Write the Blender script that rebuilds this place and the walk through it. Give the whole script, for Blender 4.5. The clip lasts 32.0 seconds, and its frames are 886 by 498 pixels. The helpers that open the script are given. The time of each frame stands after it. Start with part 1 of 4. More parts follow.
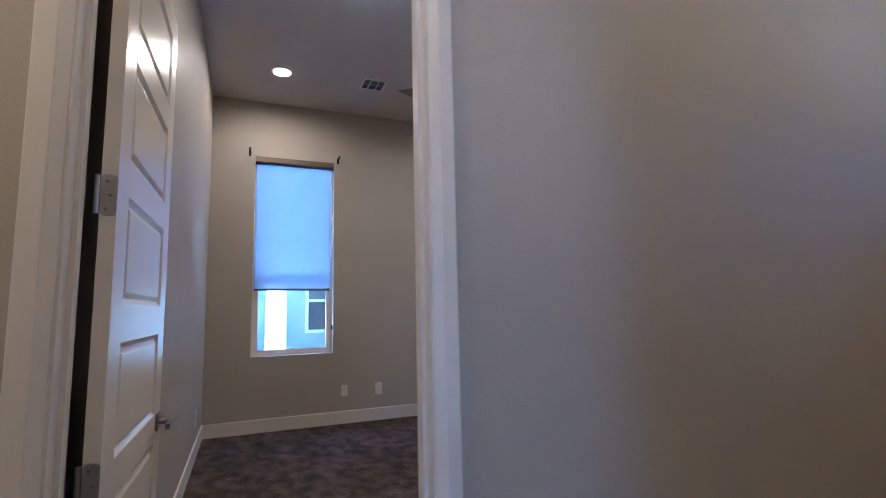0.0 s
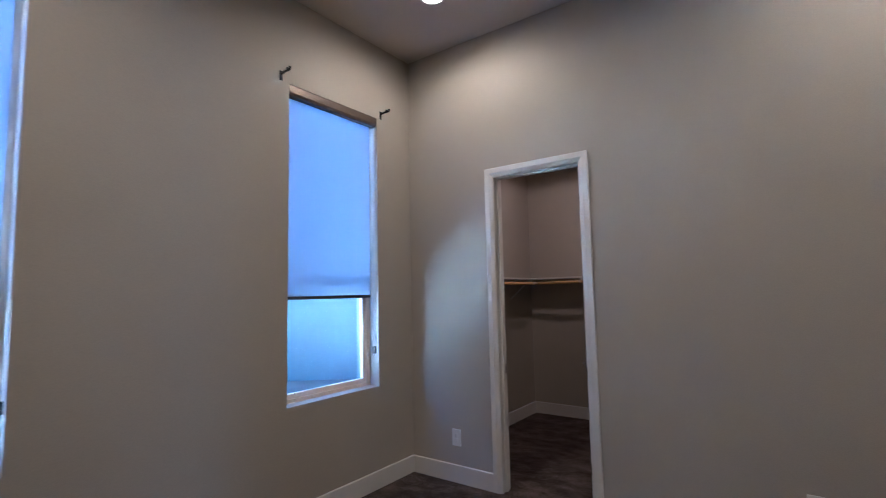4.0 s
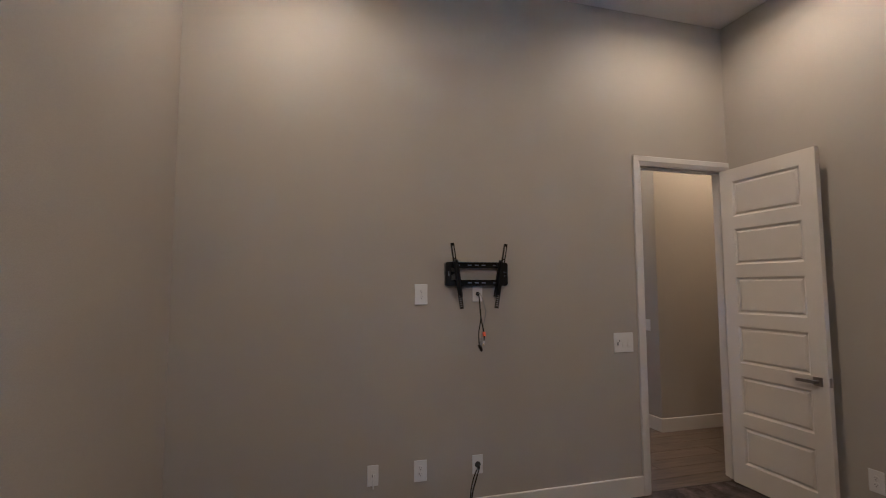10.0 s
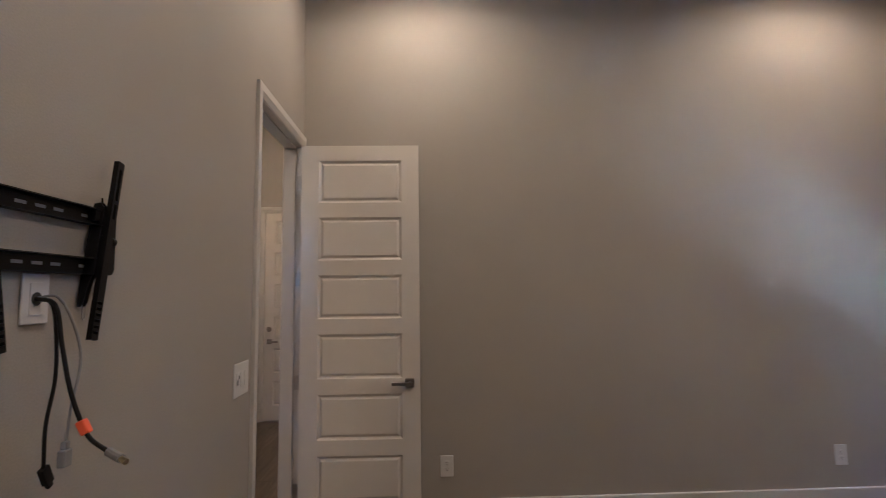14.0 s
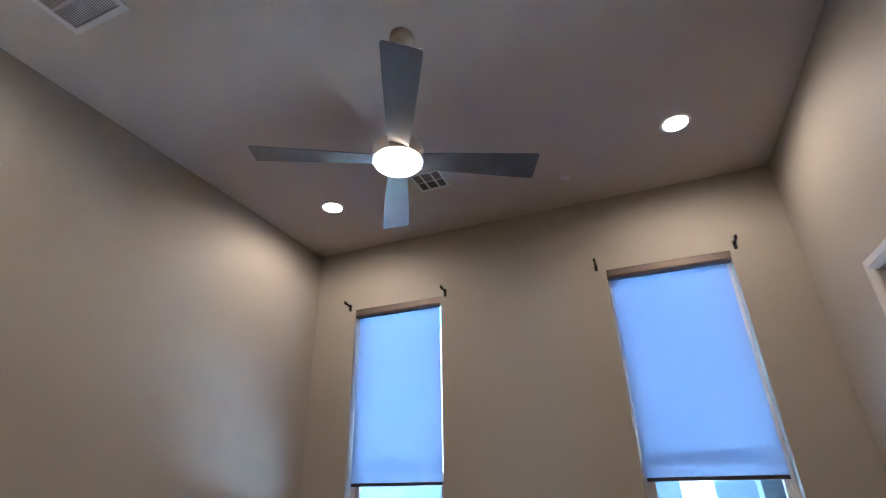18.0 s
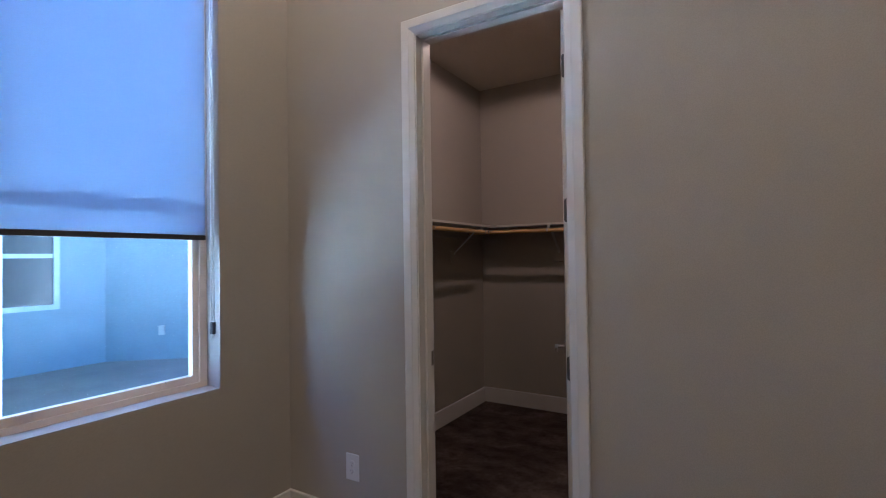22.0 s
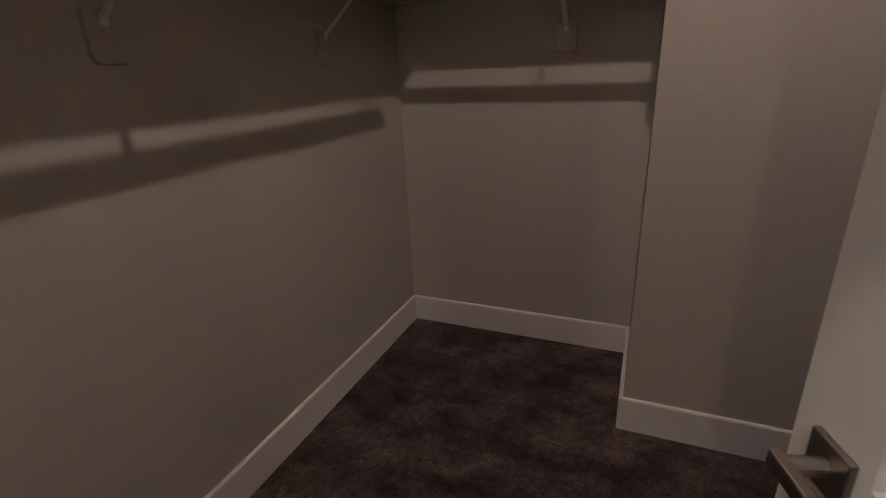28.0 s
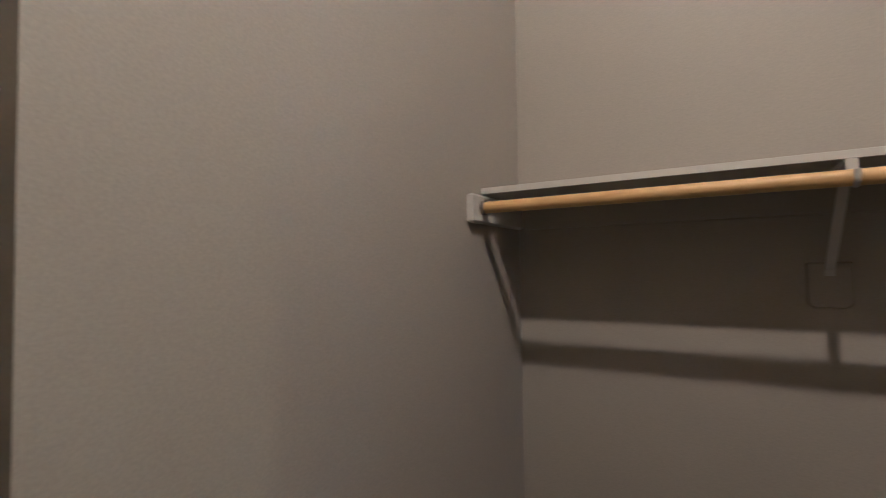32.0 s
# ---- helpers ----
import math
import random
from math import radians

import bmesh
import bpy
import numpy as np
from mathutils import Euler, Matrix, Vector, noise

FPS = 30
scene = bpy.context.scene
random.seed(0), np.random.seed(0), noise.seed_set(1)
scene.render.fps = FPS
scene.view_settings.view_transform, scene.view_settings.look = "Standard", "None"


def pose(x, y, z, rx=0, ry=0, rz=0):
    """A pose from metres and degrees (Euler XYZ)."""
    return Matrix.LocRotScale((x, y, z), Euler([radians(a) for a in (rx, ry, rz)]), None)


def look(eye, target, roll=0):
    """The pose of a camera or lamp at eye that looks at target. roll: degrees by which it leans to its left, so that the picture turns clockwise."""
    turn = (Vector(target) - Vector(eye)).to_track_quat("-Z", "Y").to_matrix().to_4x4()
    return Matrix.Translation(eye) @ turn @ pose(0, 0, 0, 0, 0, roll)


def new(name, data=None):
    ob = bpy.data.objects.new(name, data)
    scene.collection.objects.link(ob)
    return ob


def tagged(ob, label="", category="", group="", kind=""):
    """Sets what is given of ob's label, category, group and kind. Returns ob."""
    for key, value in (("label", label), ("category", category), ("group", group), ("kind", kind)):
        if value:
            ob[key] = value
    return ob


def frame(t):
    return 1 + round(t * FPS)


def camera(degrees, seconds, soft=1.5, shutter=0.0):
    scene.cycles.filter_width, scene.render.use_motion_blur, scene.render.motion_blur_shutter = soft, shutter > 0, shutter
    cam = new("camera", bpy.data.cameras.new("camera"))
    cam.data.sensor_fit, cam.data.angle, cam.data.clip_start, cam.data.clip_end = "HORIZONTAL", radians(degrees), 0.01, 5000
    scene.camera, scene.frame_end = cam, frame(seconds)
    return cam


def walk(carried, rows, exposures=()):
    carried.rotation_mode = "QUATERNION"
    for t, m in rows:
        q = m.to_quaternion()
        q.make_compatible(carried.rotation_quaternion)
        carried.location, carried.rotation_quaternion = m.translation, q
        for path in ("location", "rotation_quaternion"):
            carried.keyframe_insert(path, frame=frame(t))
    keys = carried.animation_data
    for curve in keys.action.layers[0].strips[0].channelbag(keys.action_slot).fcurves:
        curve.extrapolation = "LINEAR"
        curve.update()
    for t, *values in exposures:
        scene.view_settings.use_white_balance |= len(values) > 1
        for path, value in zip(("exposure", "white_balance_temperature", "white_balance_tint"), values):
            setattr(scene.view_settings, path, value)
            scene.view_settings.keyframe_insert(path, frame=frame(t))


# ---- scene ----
# ---------- camera and walk ----------
cam = camera(85.4, 32.0, soft=0.95, shutter=0.3)
# seconds, place, yaw, pitch, roll
PATH = [
    (0, 0.388, -1.330, 1.286, -22.38, 6.93, -1.23),
    (0.5, 0.369, -1.049, 1.355, -20.11, 6.93, -1.47),
    (1, 0.392, -0.686, 1.411, -19.79, 6.60, -1.27),
    (1.5, 0.450, -0.359, 1.498, -20.08, 6.17, -1.32),
    (2, 0.552, 0.010, 1.540, -22.81, 5.77, -1.46),
    (2.5, 0.654, 0.369, 1.554, -26.32, 5.31, -1.34),
    (4.5, 0.816, 1.947, 1.545, -67.71, 5.08, -1.06),
    (5, 0.936, 2.334, 1.544, -83.01, 5.04, -0.80),
    (5.5, 1.007, 2.728, 1.540, -98.31, 4.90, -0.82),
    (6, 1.164, 3.000, 1.546, -112.59, 4.44, -0.41),
    (6.5, 1.372, 3.234, 1.555, -125.45, 4.36, -0.29),
    (7, 1.565, 3.493, 1.562, -138.11, 4.62, -0.00),
    (7.5, 1.835, 3.555, 1.555, -149.94, 4.25, -0.13),
    (8, 2.161, 3.569, 1.531, -160.48, 4.60, -0.10),
    (8.5, 2.485, 3.543, 1.518, -171.76, 4.72, 0.08),
    (9, 2.796, 3.395, 1.513, -179.40, 4.49, 0.03),
    (9.5, 3.098, 3.238, 1.517, -186.97, 4.37, -0.08),
    (10, 3.341, 3.091, 1.528, -196.21, 4.43, -0.15),
    (10.5, 3.470, 2.888, 1.528, -203.21, 4.33, -0.23),
    (11, 3.557, 2.634, 1.525, -213.79, 4.39, -0.27),
    (11.5, 3.558, 2.324, 1.511, -225.61, 4.32, 0.03),
    (12, 3.486, 1.988, 1.514, -232.10, 4.40, -0.09),
    (12.5, 3.477, 1.610, 1.499, -239.74, 4.44, -0.10),
    (13, 3.399, 1.301, 1.488, -252.95, 4.73, -0.29),
    (13.5, 3.281, 1.041, 1.490, -262.27, 4.91, -0.67),
    (14, 3.233, 0.810, 1.480, -272.32, 5.02, -0.76),
    (14.5, 3.115, 0.716, 1.476, -281.40, 6.91, -1.04),
    (15, 2.960, 0.714, 1.485, -288.18, 15.87, -0.38),
    (15.5, 2.886, 0.673, 1.493, -296.86, 25.93, -0.83),
    (17.5, 2.902, 0.576, 1.591, -331.52, 25.47, -1.21),
    (18, 2.870, 0.572, 1.541, -338.28, 25.79, -1.19),
    (18.5, 2.853, 0.584, 1.511, -345.04, 25.91, -1.19),
    (19, 2.810, 0.648, 1.494, -349.67, 25.82, -1.14),
    (19.5, 2.704, 0.833, 1.467, -359.37, 21.91, -0.62),
    (20, 2.546, 1.087, 1.454, -369.85, 15.53, 0.07),
    (20.5, 2.351, 1.330, 1.439, -381.33, 9.39, 1.43),
    (21, 2.251, 1.605, 1.417, -394.50, 3.07, 0.14),
    (21.5, 2.233, 1.926, 1.407, -407.76, -0.75, -0.77),
    (22, 2.214, 2.207, 1.411, -418.78, 0.99, -0.84),
    (22.5, 2.305, 2.450, 1.422, -426.50, 1.25, -0.96),
    (23, 2.477, 2.672, 1.440, -431.82, 1.21, -0.96),
    (23.5, 2.641, 2.907, 1.429, -437.44, 1.00, -1.07),
    (24, 2.922, 3.003, 1.408, -439.46, 0.96, -1.58),
    (24.5, 3.278, 3.011, 1.413, -439.16, 0.69, -2.08),
    (25, 3.637, 3.077, 1.357, -439.33, -4.45, -2.24),
    (25.5, 3.931, 3.034, 1.335, -438.71, -13.87, -2.48),
    (26, 4.081, 3.014, 1.295, -435.40, -22.68, -2.42),
    (26.5, 4.162, 3.049, 1.248, -432.32, -22.96, -2.50),
    (28.5, 4.399, 3.231, 1.341, -424.27, -18.14, -2.56),
    (29, 4.550, 3.249, 1.368, -423.78, -13.48, -2.19),
    (29.5, 4.698, 3.347, 1.393, -428.65, -9.17, -2.13),
    (30, 4.822, 3.451, 1.412, -439.20, -4.39, -1.85),
    (30.5, 4.922, 3.560, 1.419, -456.84, -0.06, -1.86),
    (31, 5.084, 3.486, 1.441, -471.28, 2.61, -1.95),
    (31.5, 5.212, 3.415, 1.464, -489.43, 1.92, -1.49),
    (32, 5.328, 3.386, 1.461, -509.51, 2.05, -0.84),
]
EXPOSURES = [(0.0, 5.5, 3910, 9), (1.0, 5.4, 3930, 9), (2.0, 5.39, 3840, 9), (5.0, 5.41, 3900, 9), (7.0, 5.34, 4080, 9), (8.5, 5.31, 4180, 10), (14.0, 5.36, 4260, 11), (15.0, 5.18, 4090, 9), (15.5, 5.2, 4080, 9), (17.5, 5.42, 4100, 8), (19.0, 5.38, 4200, 8), (20.0, 5.14, 4220, 11), (21.0, 5.26, 4260, 9), (22.0, 5.28, 4040, 9), (23.0, 5.45, 4010, 8), (24.0, 5.6, 4040, 8), (25.0, 5.64, 3950, 8), (25.5, 6.39, 4190, 5), (26.0, 6.51, 4290, 5), (26.5, 6.51, 4290, 5), (28.5, 6.34, 3890, 1), (30.0, 6.75, 3740, -7), (32.0, 6.75, 3700, -7)]
walk(cam, [(t, pose(x, y, z, 90 + p, 0, a) @ pose(0, 0, 0, 0, 0, r)) for t, x, y, z, a, p, r in PATH], EXPOSURES)

# ---------- plan ----------
W, L, H = 4.07, 4.347, 3.685          # bedroom: west-east, south-north, height
TI = 0.12                             # inner walls
TE = 0.20                             # outer walls
CX0, CX1, CY0, CY1, CH = W + TI, 6.467, 1.88, 4.33, 3.055   # closet
KX, KY = 5.918, 3.197                 # jog of the closet wall
HX0, HX1, HY0, HY1, HH = -2.55, 4.20, -2.25, -0.12, 3.685   # hall
RX0, RX1, RY0, RY1 = -2.7, 1.6, -6.93, -2.37              # far room
WIN = [(0.451, 1.333), (2.764, 3.647)]
WZ0, WZ1 = 0.788, 3.037
SHADE_Z = 1.535
CD0, CD1, CDZ = 2.763, 3.465, 2.457    # closet doorway
ED0, ED1, EDZ = 0.034, 0.847, 2.457    # entry doorway
BH, BT = 0.138, 0.015                 # baseboard

# ---------- world, sun, lights ----------
SUN_EL, SUN_AZ = radians(76.5), radians(195)
world = bpy.data.worlds.new("sky")
scene.world = world
world.use_nodes = True
wn = world.node_tree
bg = wn.nodes["Background"]
sky = wn.nodes.new("ShaderNodeTexSky")
sky.sky_type = "NISHITA"
sky.sun_disc = False
sky.sun_elevation, sky.sun_rotation = SUN_EL, SUN_AZ
wn.links.new(sky.outputs[0], bg.inputs[0])
bg.inputs[1].default_value = 0.05

sun = new("sun", bpy.data.lights.new("sun", "SUN"))
sun.data.energy, sun.data.angle, sun.data.color = 5.0, radians(0.5), (1.0, 0.945, 0.86)
sd = Vector((math.sin(SUN_AZ) * math.cos(SUN_EL), math.cos(SUN_AZ) * math.cos(SUN_EL), math.sin(SUN_EL)))
sun.matrix_world = look(sd * 30, (0, 0, 0))

WARM = (1.0, 0.60, 0.28)
CANS = [(0.67, 0.80), (3.395, 0.80), (0.67, 3.54), (3.395, 3.54)]
# hall cans are unseen; places and watts guessed to warm the hall walls
HALL_CANS = [(0.30, -1.72), (2.9, -1.75), (-0.85, -0.67)]
FAN = (2.012, 2.187)
FAR_FAN = (-1.2, -5.2)
CLOSET_LAMP = (5.12, 3.2)


def spot(name, x, y, z, watts, cone=150, soft_edge=0.8, radius=0.045, colour=WARM):
    lamp = new(name, bpy.data.lights.new(name, "SPOT"))
    d = lamp.data
    d.energy, d.spot_size, d.spot_blend, d.shadow_soft_size, d.color = watts, radians(cone), soft_edge, radius, colour
    lamp.location = (x, y, z)
    return lamp


def disc(name, x, y, z, watts, radius, colour=WARM):
    lamp = new(name, bpy.data.lights.new(name, "AREA"))
    d = lamp.data
    d.shape, d.size, d.energy, d.color = "DISK", 2 * radius, watts, colour
    lamp.location = (x, y, z)
    return lamp


for x, y in CANS:
    spot("can_light_beam", x, y, H - 0.012, 1.5, cone=170, soft_edge=0.55, radius=0.03)
for (x, y), watts in zip(HALL_CANS, (0.38, 0.34, 0.85)):
    disc("hall_can_beam", x, y, HH - 0.012, watts, 0.07, (1.0, 0.56, 0.22))
# the sky's light in the lower half of the window across the hall
far_sky = disc("far_window_daylight", -1.63, RY0 - 0.09, 1.19, 1.7, 0.4, (0.52, 0.76, 1.0))
far_sky.data.shape, far_sky.data.size, far_sky.data.size_y = "RECTANGLE", 0.74, 0.60
far_sky.rotation_euler = (radians(90), 0, 0)
spot("closet_light_beam", *CLOSET_LAMP, CH - 0.05, 1.1, cone=178, soft_edge=0.15, radius=0.022, colour=(1.0, 0.54, 0.275))


# ---------- materials ----------
def mat(name, base, rough=0.6, metal=0.0, spec=0.5, grain=0.0, grain_scale=80, vary=0.0, vary_scale=2.0, bump=0.0, bump_scale=200,
        transmit=0.0, emit=None, strength=0.0, coords="Object", sheen=0.0):
    m = bpy.data.materials.new(name)
    m.use_nodes = True
    nt = m.node_tree
    p = nt.nodes["Principled BSDF"]
    p.inputs["Base Color"].default_value = (*base, 1)
    p.inputs["Roughness"].default_value = rough
    p.inputs["Metallic"].default_value = metal
    p.inputs["Specular IOR Level"].default_value = spec
    p.inputs["Transmission Weight"].default_value = transmit
    p.inputs["Sheen Weight"].default_value = sheen
    if emit:
        p.inputs["Emission Color"].default_value = (*emit, 1)
        p.inputs["Emission Strength"].default_value = strength
    tc = nt.nodes.new("ShaderNodeTexCoord")
    src = tc.outputs[coords]
    col = None
    if vary or grain:
        col = nt.nodes.new("ShaderNodeRGB")
        col.outputs[0].default_value = (*base, 1)
        out = col.outputs[0]
        for amount, scale, detail in ((vary, vary_scale, 4), (grain, grain_scale, 2)):
            if not amount:
                continue
            n = nt.nodes.new("ShaderNodeTexNoise")
            n.inputs["Scale"].default_value, n.inputs["Detail"].default_value = scale, detail
            nt.links.new(src, n.inputs["Vector"])
            r = nt.nodes.new("ShaderNodeMapRange")
            r.inputs["From Min"].default_value, r.inputs["From Max"].default_value = 0.3, 0.7
            r.inputs["To Min"].default_value, r.inputs["To Max"].default_value = 1 - amount, 1 + amount
            nt.links.new(n.outputs[0], r.inputs[0])
            mx = nt.nodes.new("ShaderNodeMix")
            mx.data_type, mx.blend_type = "RGBA", "MULTIPLY"
            mx.inputs["Factor"].default_value = 1
            nt.links.new(out, mx.inputs[6])
            nt.links.new(r.outputs[0], mx.inputs[7])
            out = mx.outputs[2]
        nt.links.new(out, p.inputs["Base Color"])
    if bump:
        n = nt.nodes.new("ShaderNodeTexNoise")
        n.inputs["Scale"].default_value, n.inputs["Detail"].default_value = bump_scale, 3
        nt.links.new(src, n.inputs["Vector"])
        b = nt.nodes.new("ShaderNodeBump")
        b.inputs["Strength"].default_value, b.inputs["Distance"].default_value = bump, 0.002
        nt.links.new(n.outputs[0], b.inputs["Height"])
        nt.links.new(b.outputs[0], p.inputs["Normal"])
    return m


PAINT = mat("greige wall paint", (0.345, 0.315, 0.265), 0.62, spec=0.35, vary=0.03, vary_scale=1.3, grain=0.055, grain_scale=240, bump=0.15, bump_scale=220)
CEIL = mat("ceiling paint", (0.525, 0.472, 0.404), 0.8, spec=0.2, vary=0.02, grain=0.05, grain_scale=120, bump=0.6, bump_scale=70)
TRIM = mat("white satin trim paint", (0.55, 0.525, 0.48), 0.40, spec=0.4, vary=0.015, vary_scale=5, bump=0.0, bump_scale=60)
DOORM = mat("white satin door paint", (0.60, 0.562, 0.495), 0.30, spec=0.5, vary=0.02, vary_scale=4, bump=0.05, bump_scale=45)
PLASTIC = mat("white plastic", (0.60, 0.59, 0.565), 0.35, vary=0.02)
SLOT = mat("dark slot", (0.03, 0.03, 0.03), 0.7)
VENTIN = mat("vent interior", (0.10, 0.098, 0.095), 0.8, vary=0.1, vary_scale=30)
GRILLEIN = mat("grille filter", (0.26, 0.255, 0.25), 0.85, vary=0.1, vary_scale=30)
BLACK = mat("black powder-coated steel", (0.0045, 0.0045, 0.005), 0.40, spec=0.18, vary=0.15, vary_scale=30, bump=0.15, bump_scale=400)
RUBBER = mat("black cable rubber", (0.008, 0.008, 0.0085), 0.5, spec=0.2, vary=0.1)
GREYC = mat("grey cable", (0.22, 0.22, 0.22), 0.5, vary=0.1)
ORANGE = mat("orange tag", (0.85, 0.13, 0.03), 0.5, vary=0.1)
NICKEL = mat("satin nickel", (0.46, 0.43, 0.39), 0.33, 1.0, vary=0.06, vary_scale=40)
DARKN = mat("dark bronze nickel", (0.27, 0.245, 0.22), 0.32, 1.0, vary=0.1, vary_scale=40)
OILED = mat("dark oiled metal", (0.10, 0.095, 0.090), 0.5, 0.6, vary=0.1, vary_scale=40)
GOLD = mat("gilt connector", (0.55, 0.45, 0.25), 0.3, 1.0, vary=0.1)
BLADE = mat("silver grey fan blade", (0.125, 0.114, 0.106), 0.36, 0.55, spec=0.5, vary=0.1, vary_scale=8, grain=0.06, grain_scale=60)
SHELF = mat("white melamine shelf", (0.52, 0.50, 0.455), 0.4, vary=0.03, vary_scale=3)
CASS = mat("bronze shade fascia", (0.13, 0.105, 0.085), 0.42, 0.6, vary=0.06, vary_scale=12)
HEM = mat("dark hem bar", (0.025, 0.022, 0.022), 0.5, vary=0.1)
VINYL = mat("almond vinyl window frame", (0.70, 0.62, 0.53), 0.4, vary=0.03)
LENS = mat("lit lamp lens", (0.9, 0.9, 0.9), 0.5, emit=(1.0, 0.62, 0.30), strength=3.6)
OPAL = mat("lit opal closet lens", (0.9, 0.9, 0.9), 0.5, emit=(1.0, 0.60, 0.32), strength=0.6)
FANLENS = mat("lit fan lens", (0.9, 0.9, 0.9), 0.5, emit=(1.0, 0.62, 0.30), strength=1.0)
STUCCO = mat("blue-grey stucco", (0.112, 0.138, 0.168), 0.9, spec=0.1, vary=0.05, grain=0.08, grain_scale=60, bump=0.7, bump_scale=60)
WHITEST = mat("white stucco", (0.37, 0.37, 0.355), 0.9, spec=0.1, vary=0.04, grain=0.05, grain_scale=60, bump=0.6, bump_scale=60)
FRAMEC = mat("pale outdoor window trim", (0.20, 0.225, 0.24), 0.6, vary=0.05, vary_scale=6)
CONC = mat("concrete", (0.11, 0.11, 0.11), 0.9, spec=0.2, vary=0.12, vary_scale=1.5, grain=0.12, grain_scale=40, bump=0.5, bump_scale=90)
GROUND = mat("pale tan yard gravel", (0.64, 0.575, 0.48), 0.95, spec=0.1, vary=0.05, vary_scale=0.8, grain=0.09, grain_scale=45, bump=0.8, bump_scale=50)
DGLASS = mat("dark window glass", (0.022, 0.024, 0.028), 0.25, spec=0.25, vary=0.1)
ROOFM = mat("roof tile", (0.25, 0.19, 0.15), 0.85, vary=0.15, vary_scale=4, grain=0.2, grain_scale=12)


def wood_mat(name, a, b, scale, stretch, rough, bump=0.1, rand=0.0):
    m = bpy.data.materials.new(name)
    m.use_nodes = True
    nt = m.node_tree
    p = nt.nodes["Principled BSDF"]
    p.inputs["Roughness"].default_value = rough
    tc = nt.nodes.new("ShaderNodeTexCoord")
    mp = nt.nodes.new("ShaderNodeMapping")
    mp.inputs["Scale"].default_value = stretch
    nt.links.new(tc.outputs["Object"], mp.inputs[0])
    oi = nt.nodes.new("ShaderNodeObjectInfo")
    ad = nt.nodes.new("ShaderNodeVectorMath")
    sc = nt.nodes.new("ShaderNodeVectorMath")
    sc.operation = "SCALE"
    sc.inputs[0].default_value = (7, 5, 3)
    nt.links.new(oi.outputs["Random"], sc.inputs["Scale"])
    nt.links.new(mp.outputs[0], ad.inputs[0])
    nt.links.new(sc.outputs[0], ad.inputs[1])
    n = nt.nodes.new("ShaderNodeTexNoise")
    n.inputs["Scale"].default_value, n.inputs["Detail"].default_value, n.inputs["Distortion"].default_value = scale, 6, 0.6
    nt.links.new(ad.outputs[0], n.inputs["Vector"])
    cr = nt.nodes.new("ShaderNodeValToRGB")
    cr.color_ramp.elements[0].position, cr.color_ramp.elements[1].position = 0.3, 0.72
    cr.color_ramp.elements[0].color, cr.color_ramp.elements[1].color = (*a, 1), (*b, 1)
    nt.links.new(n.outputs[0], cr.inputs[0])
    hv = nt.nodes.new("ShaderNodeHueSaturation")
    mr = nt.nodes.new("ShaderNodeMapRange")
    mr.inputs["To Min"].default_value, mr.inputs["To Max"].default_value = 1 - rand, 1 + rand
    nt.links.new(oi.outputs["Random"], mr.inputs[0])
    nt.links.new(mr.outputs[0], hv.inputs["Value"])
    nt.links.new(cr.outputs[0], hv.inputs["Color"])
    nt.links.new(hv.outputs[0], p.inputs["Base Color"])
    b_ = nt.nodes.new("ShaderNodeBump")
    b_.inputs["Strength"].default_value, b_.inputs["Distance"].default_value = bump, 0.002
    nt.links.new(n.outputs[0], b_.inputs["Height"])
    nt.links.new(b_.outputs[0], p.inputs["Normal"])
    return m


PINE = wood_mat("pine closet rod", (0.44, 0.275, 0.09), (0.60, 0.41, 0.155), 6, (1, 12, 12), 0.45)
PINEY = wood_mat("pine closet rod across", (0.44, 0.275, 0.09), (0.60, 0.41, 0.155), 6, (12, 1, 12), 0.45)
PLANK = wood_mat("grey-brown wood-look plank", (0.050, 0.037, 0.027), (0.125, 0.095, 0.070), 3.5, (1.2, 14, 1), 0.42, 0.15, 0.22)


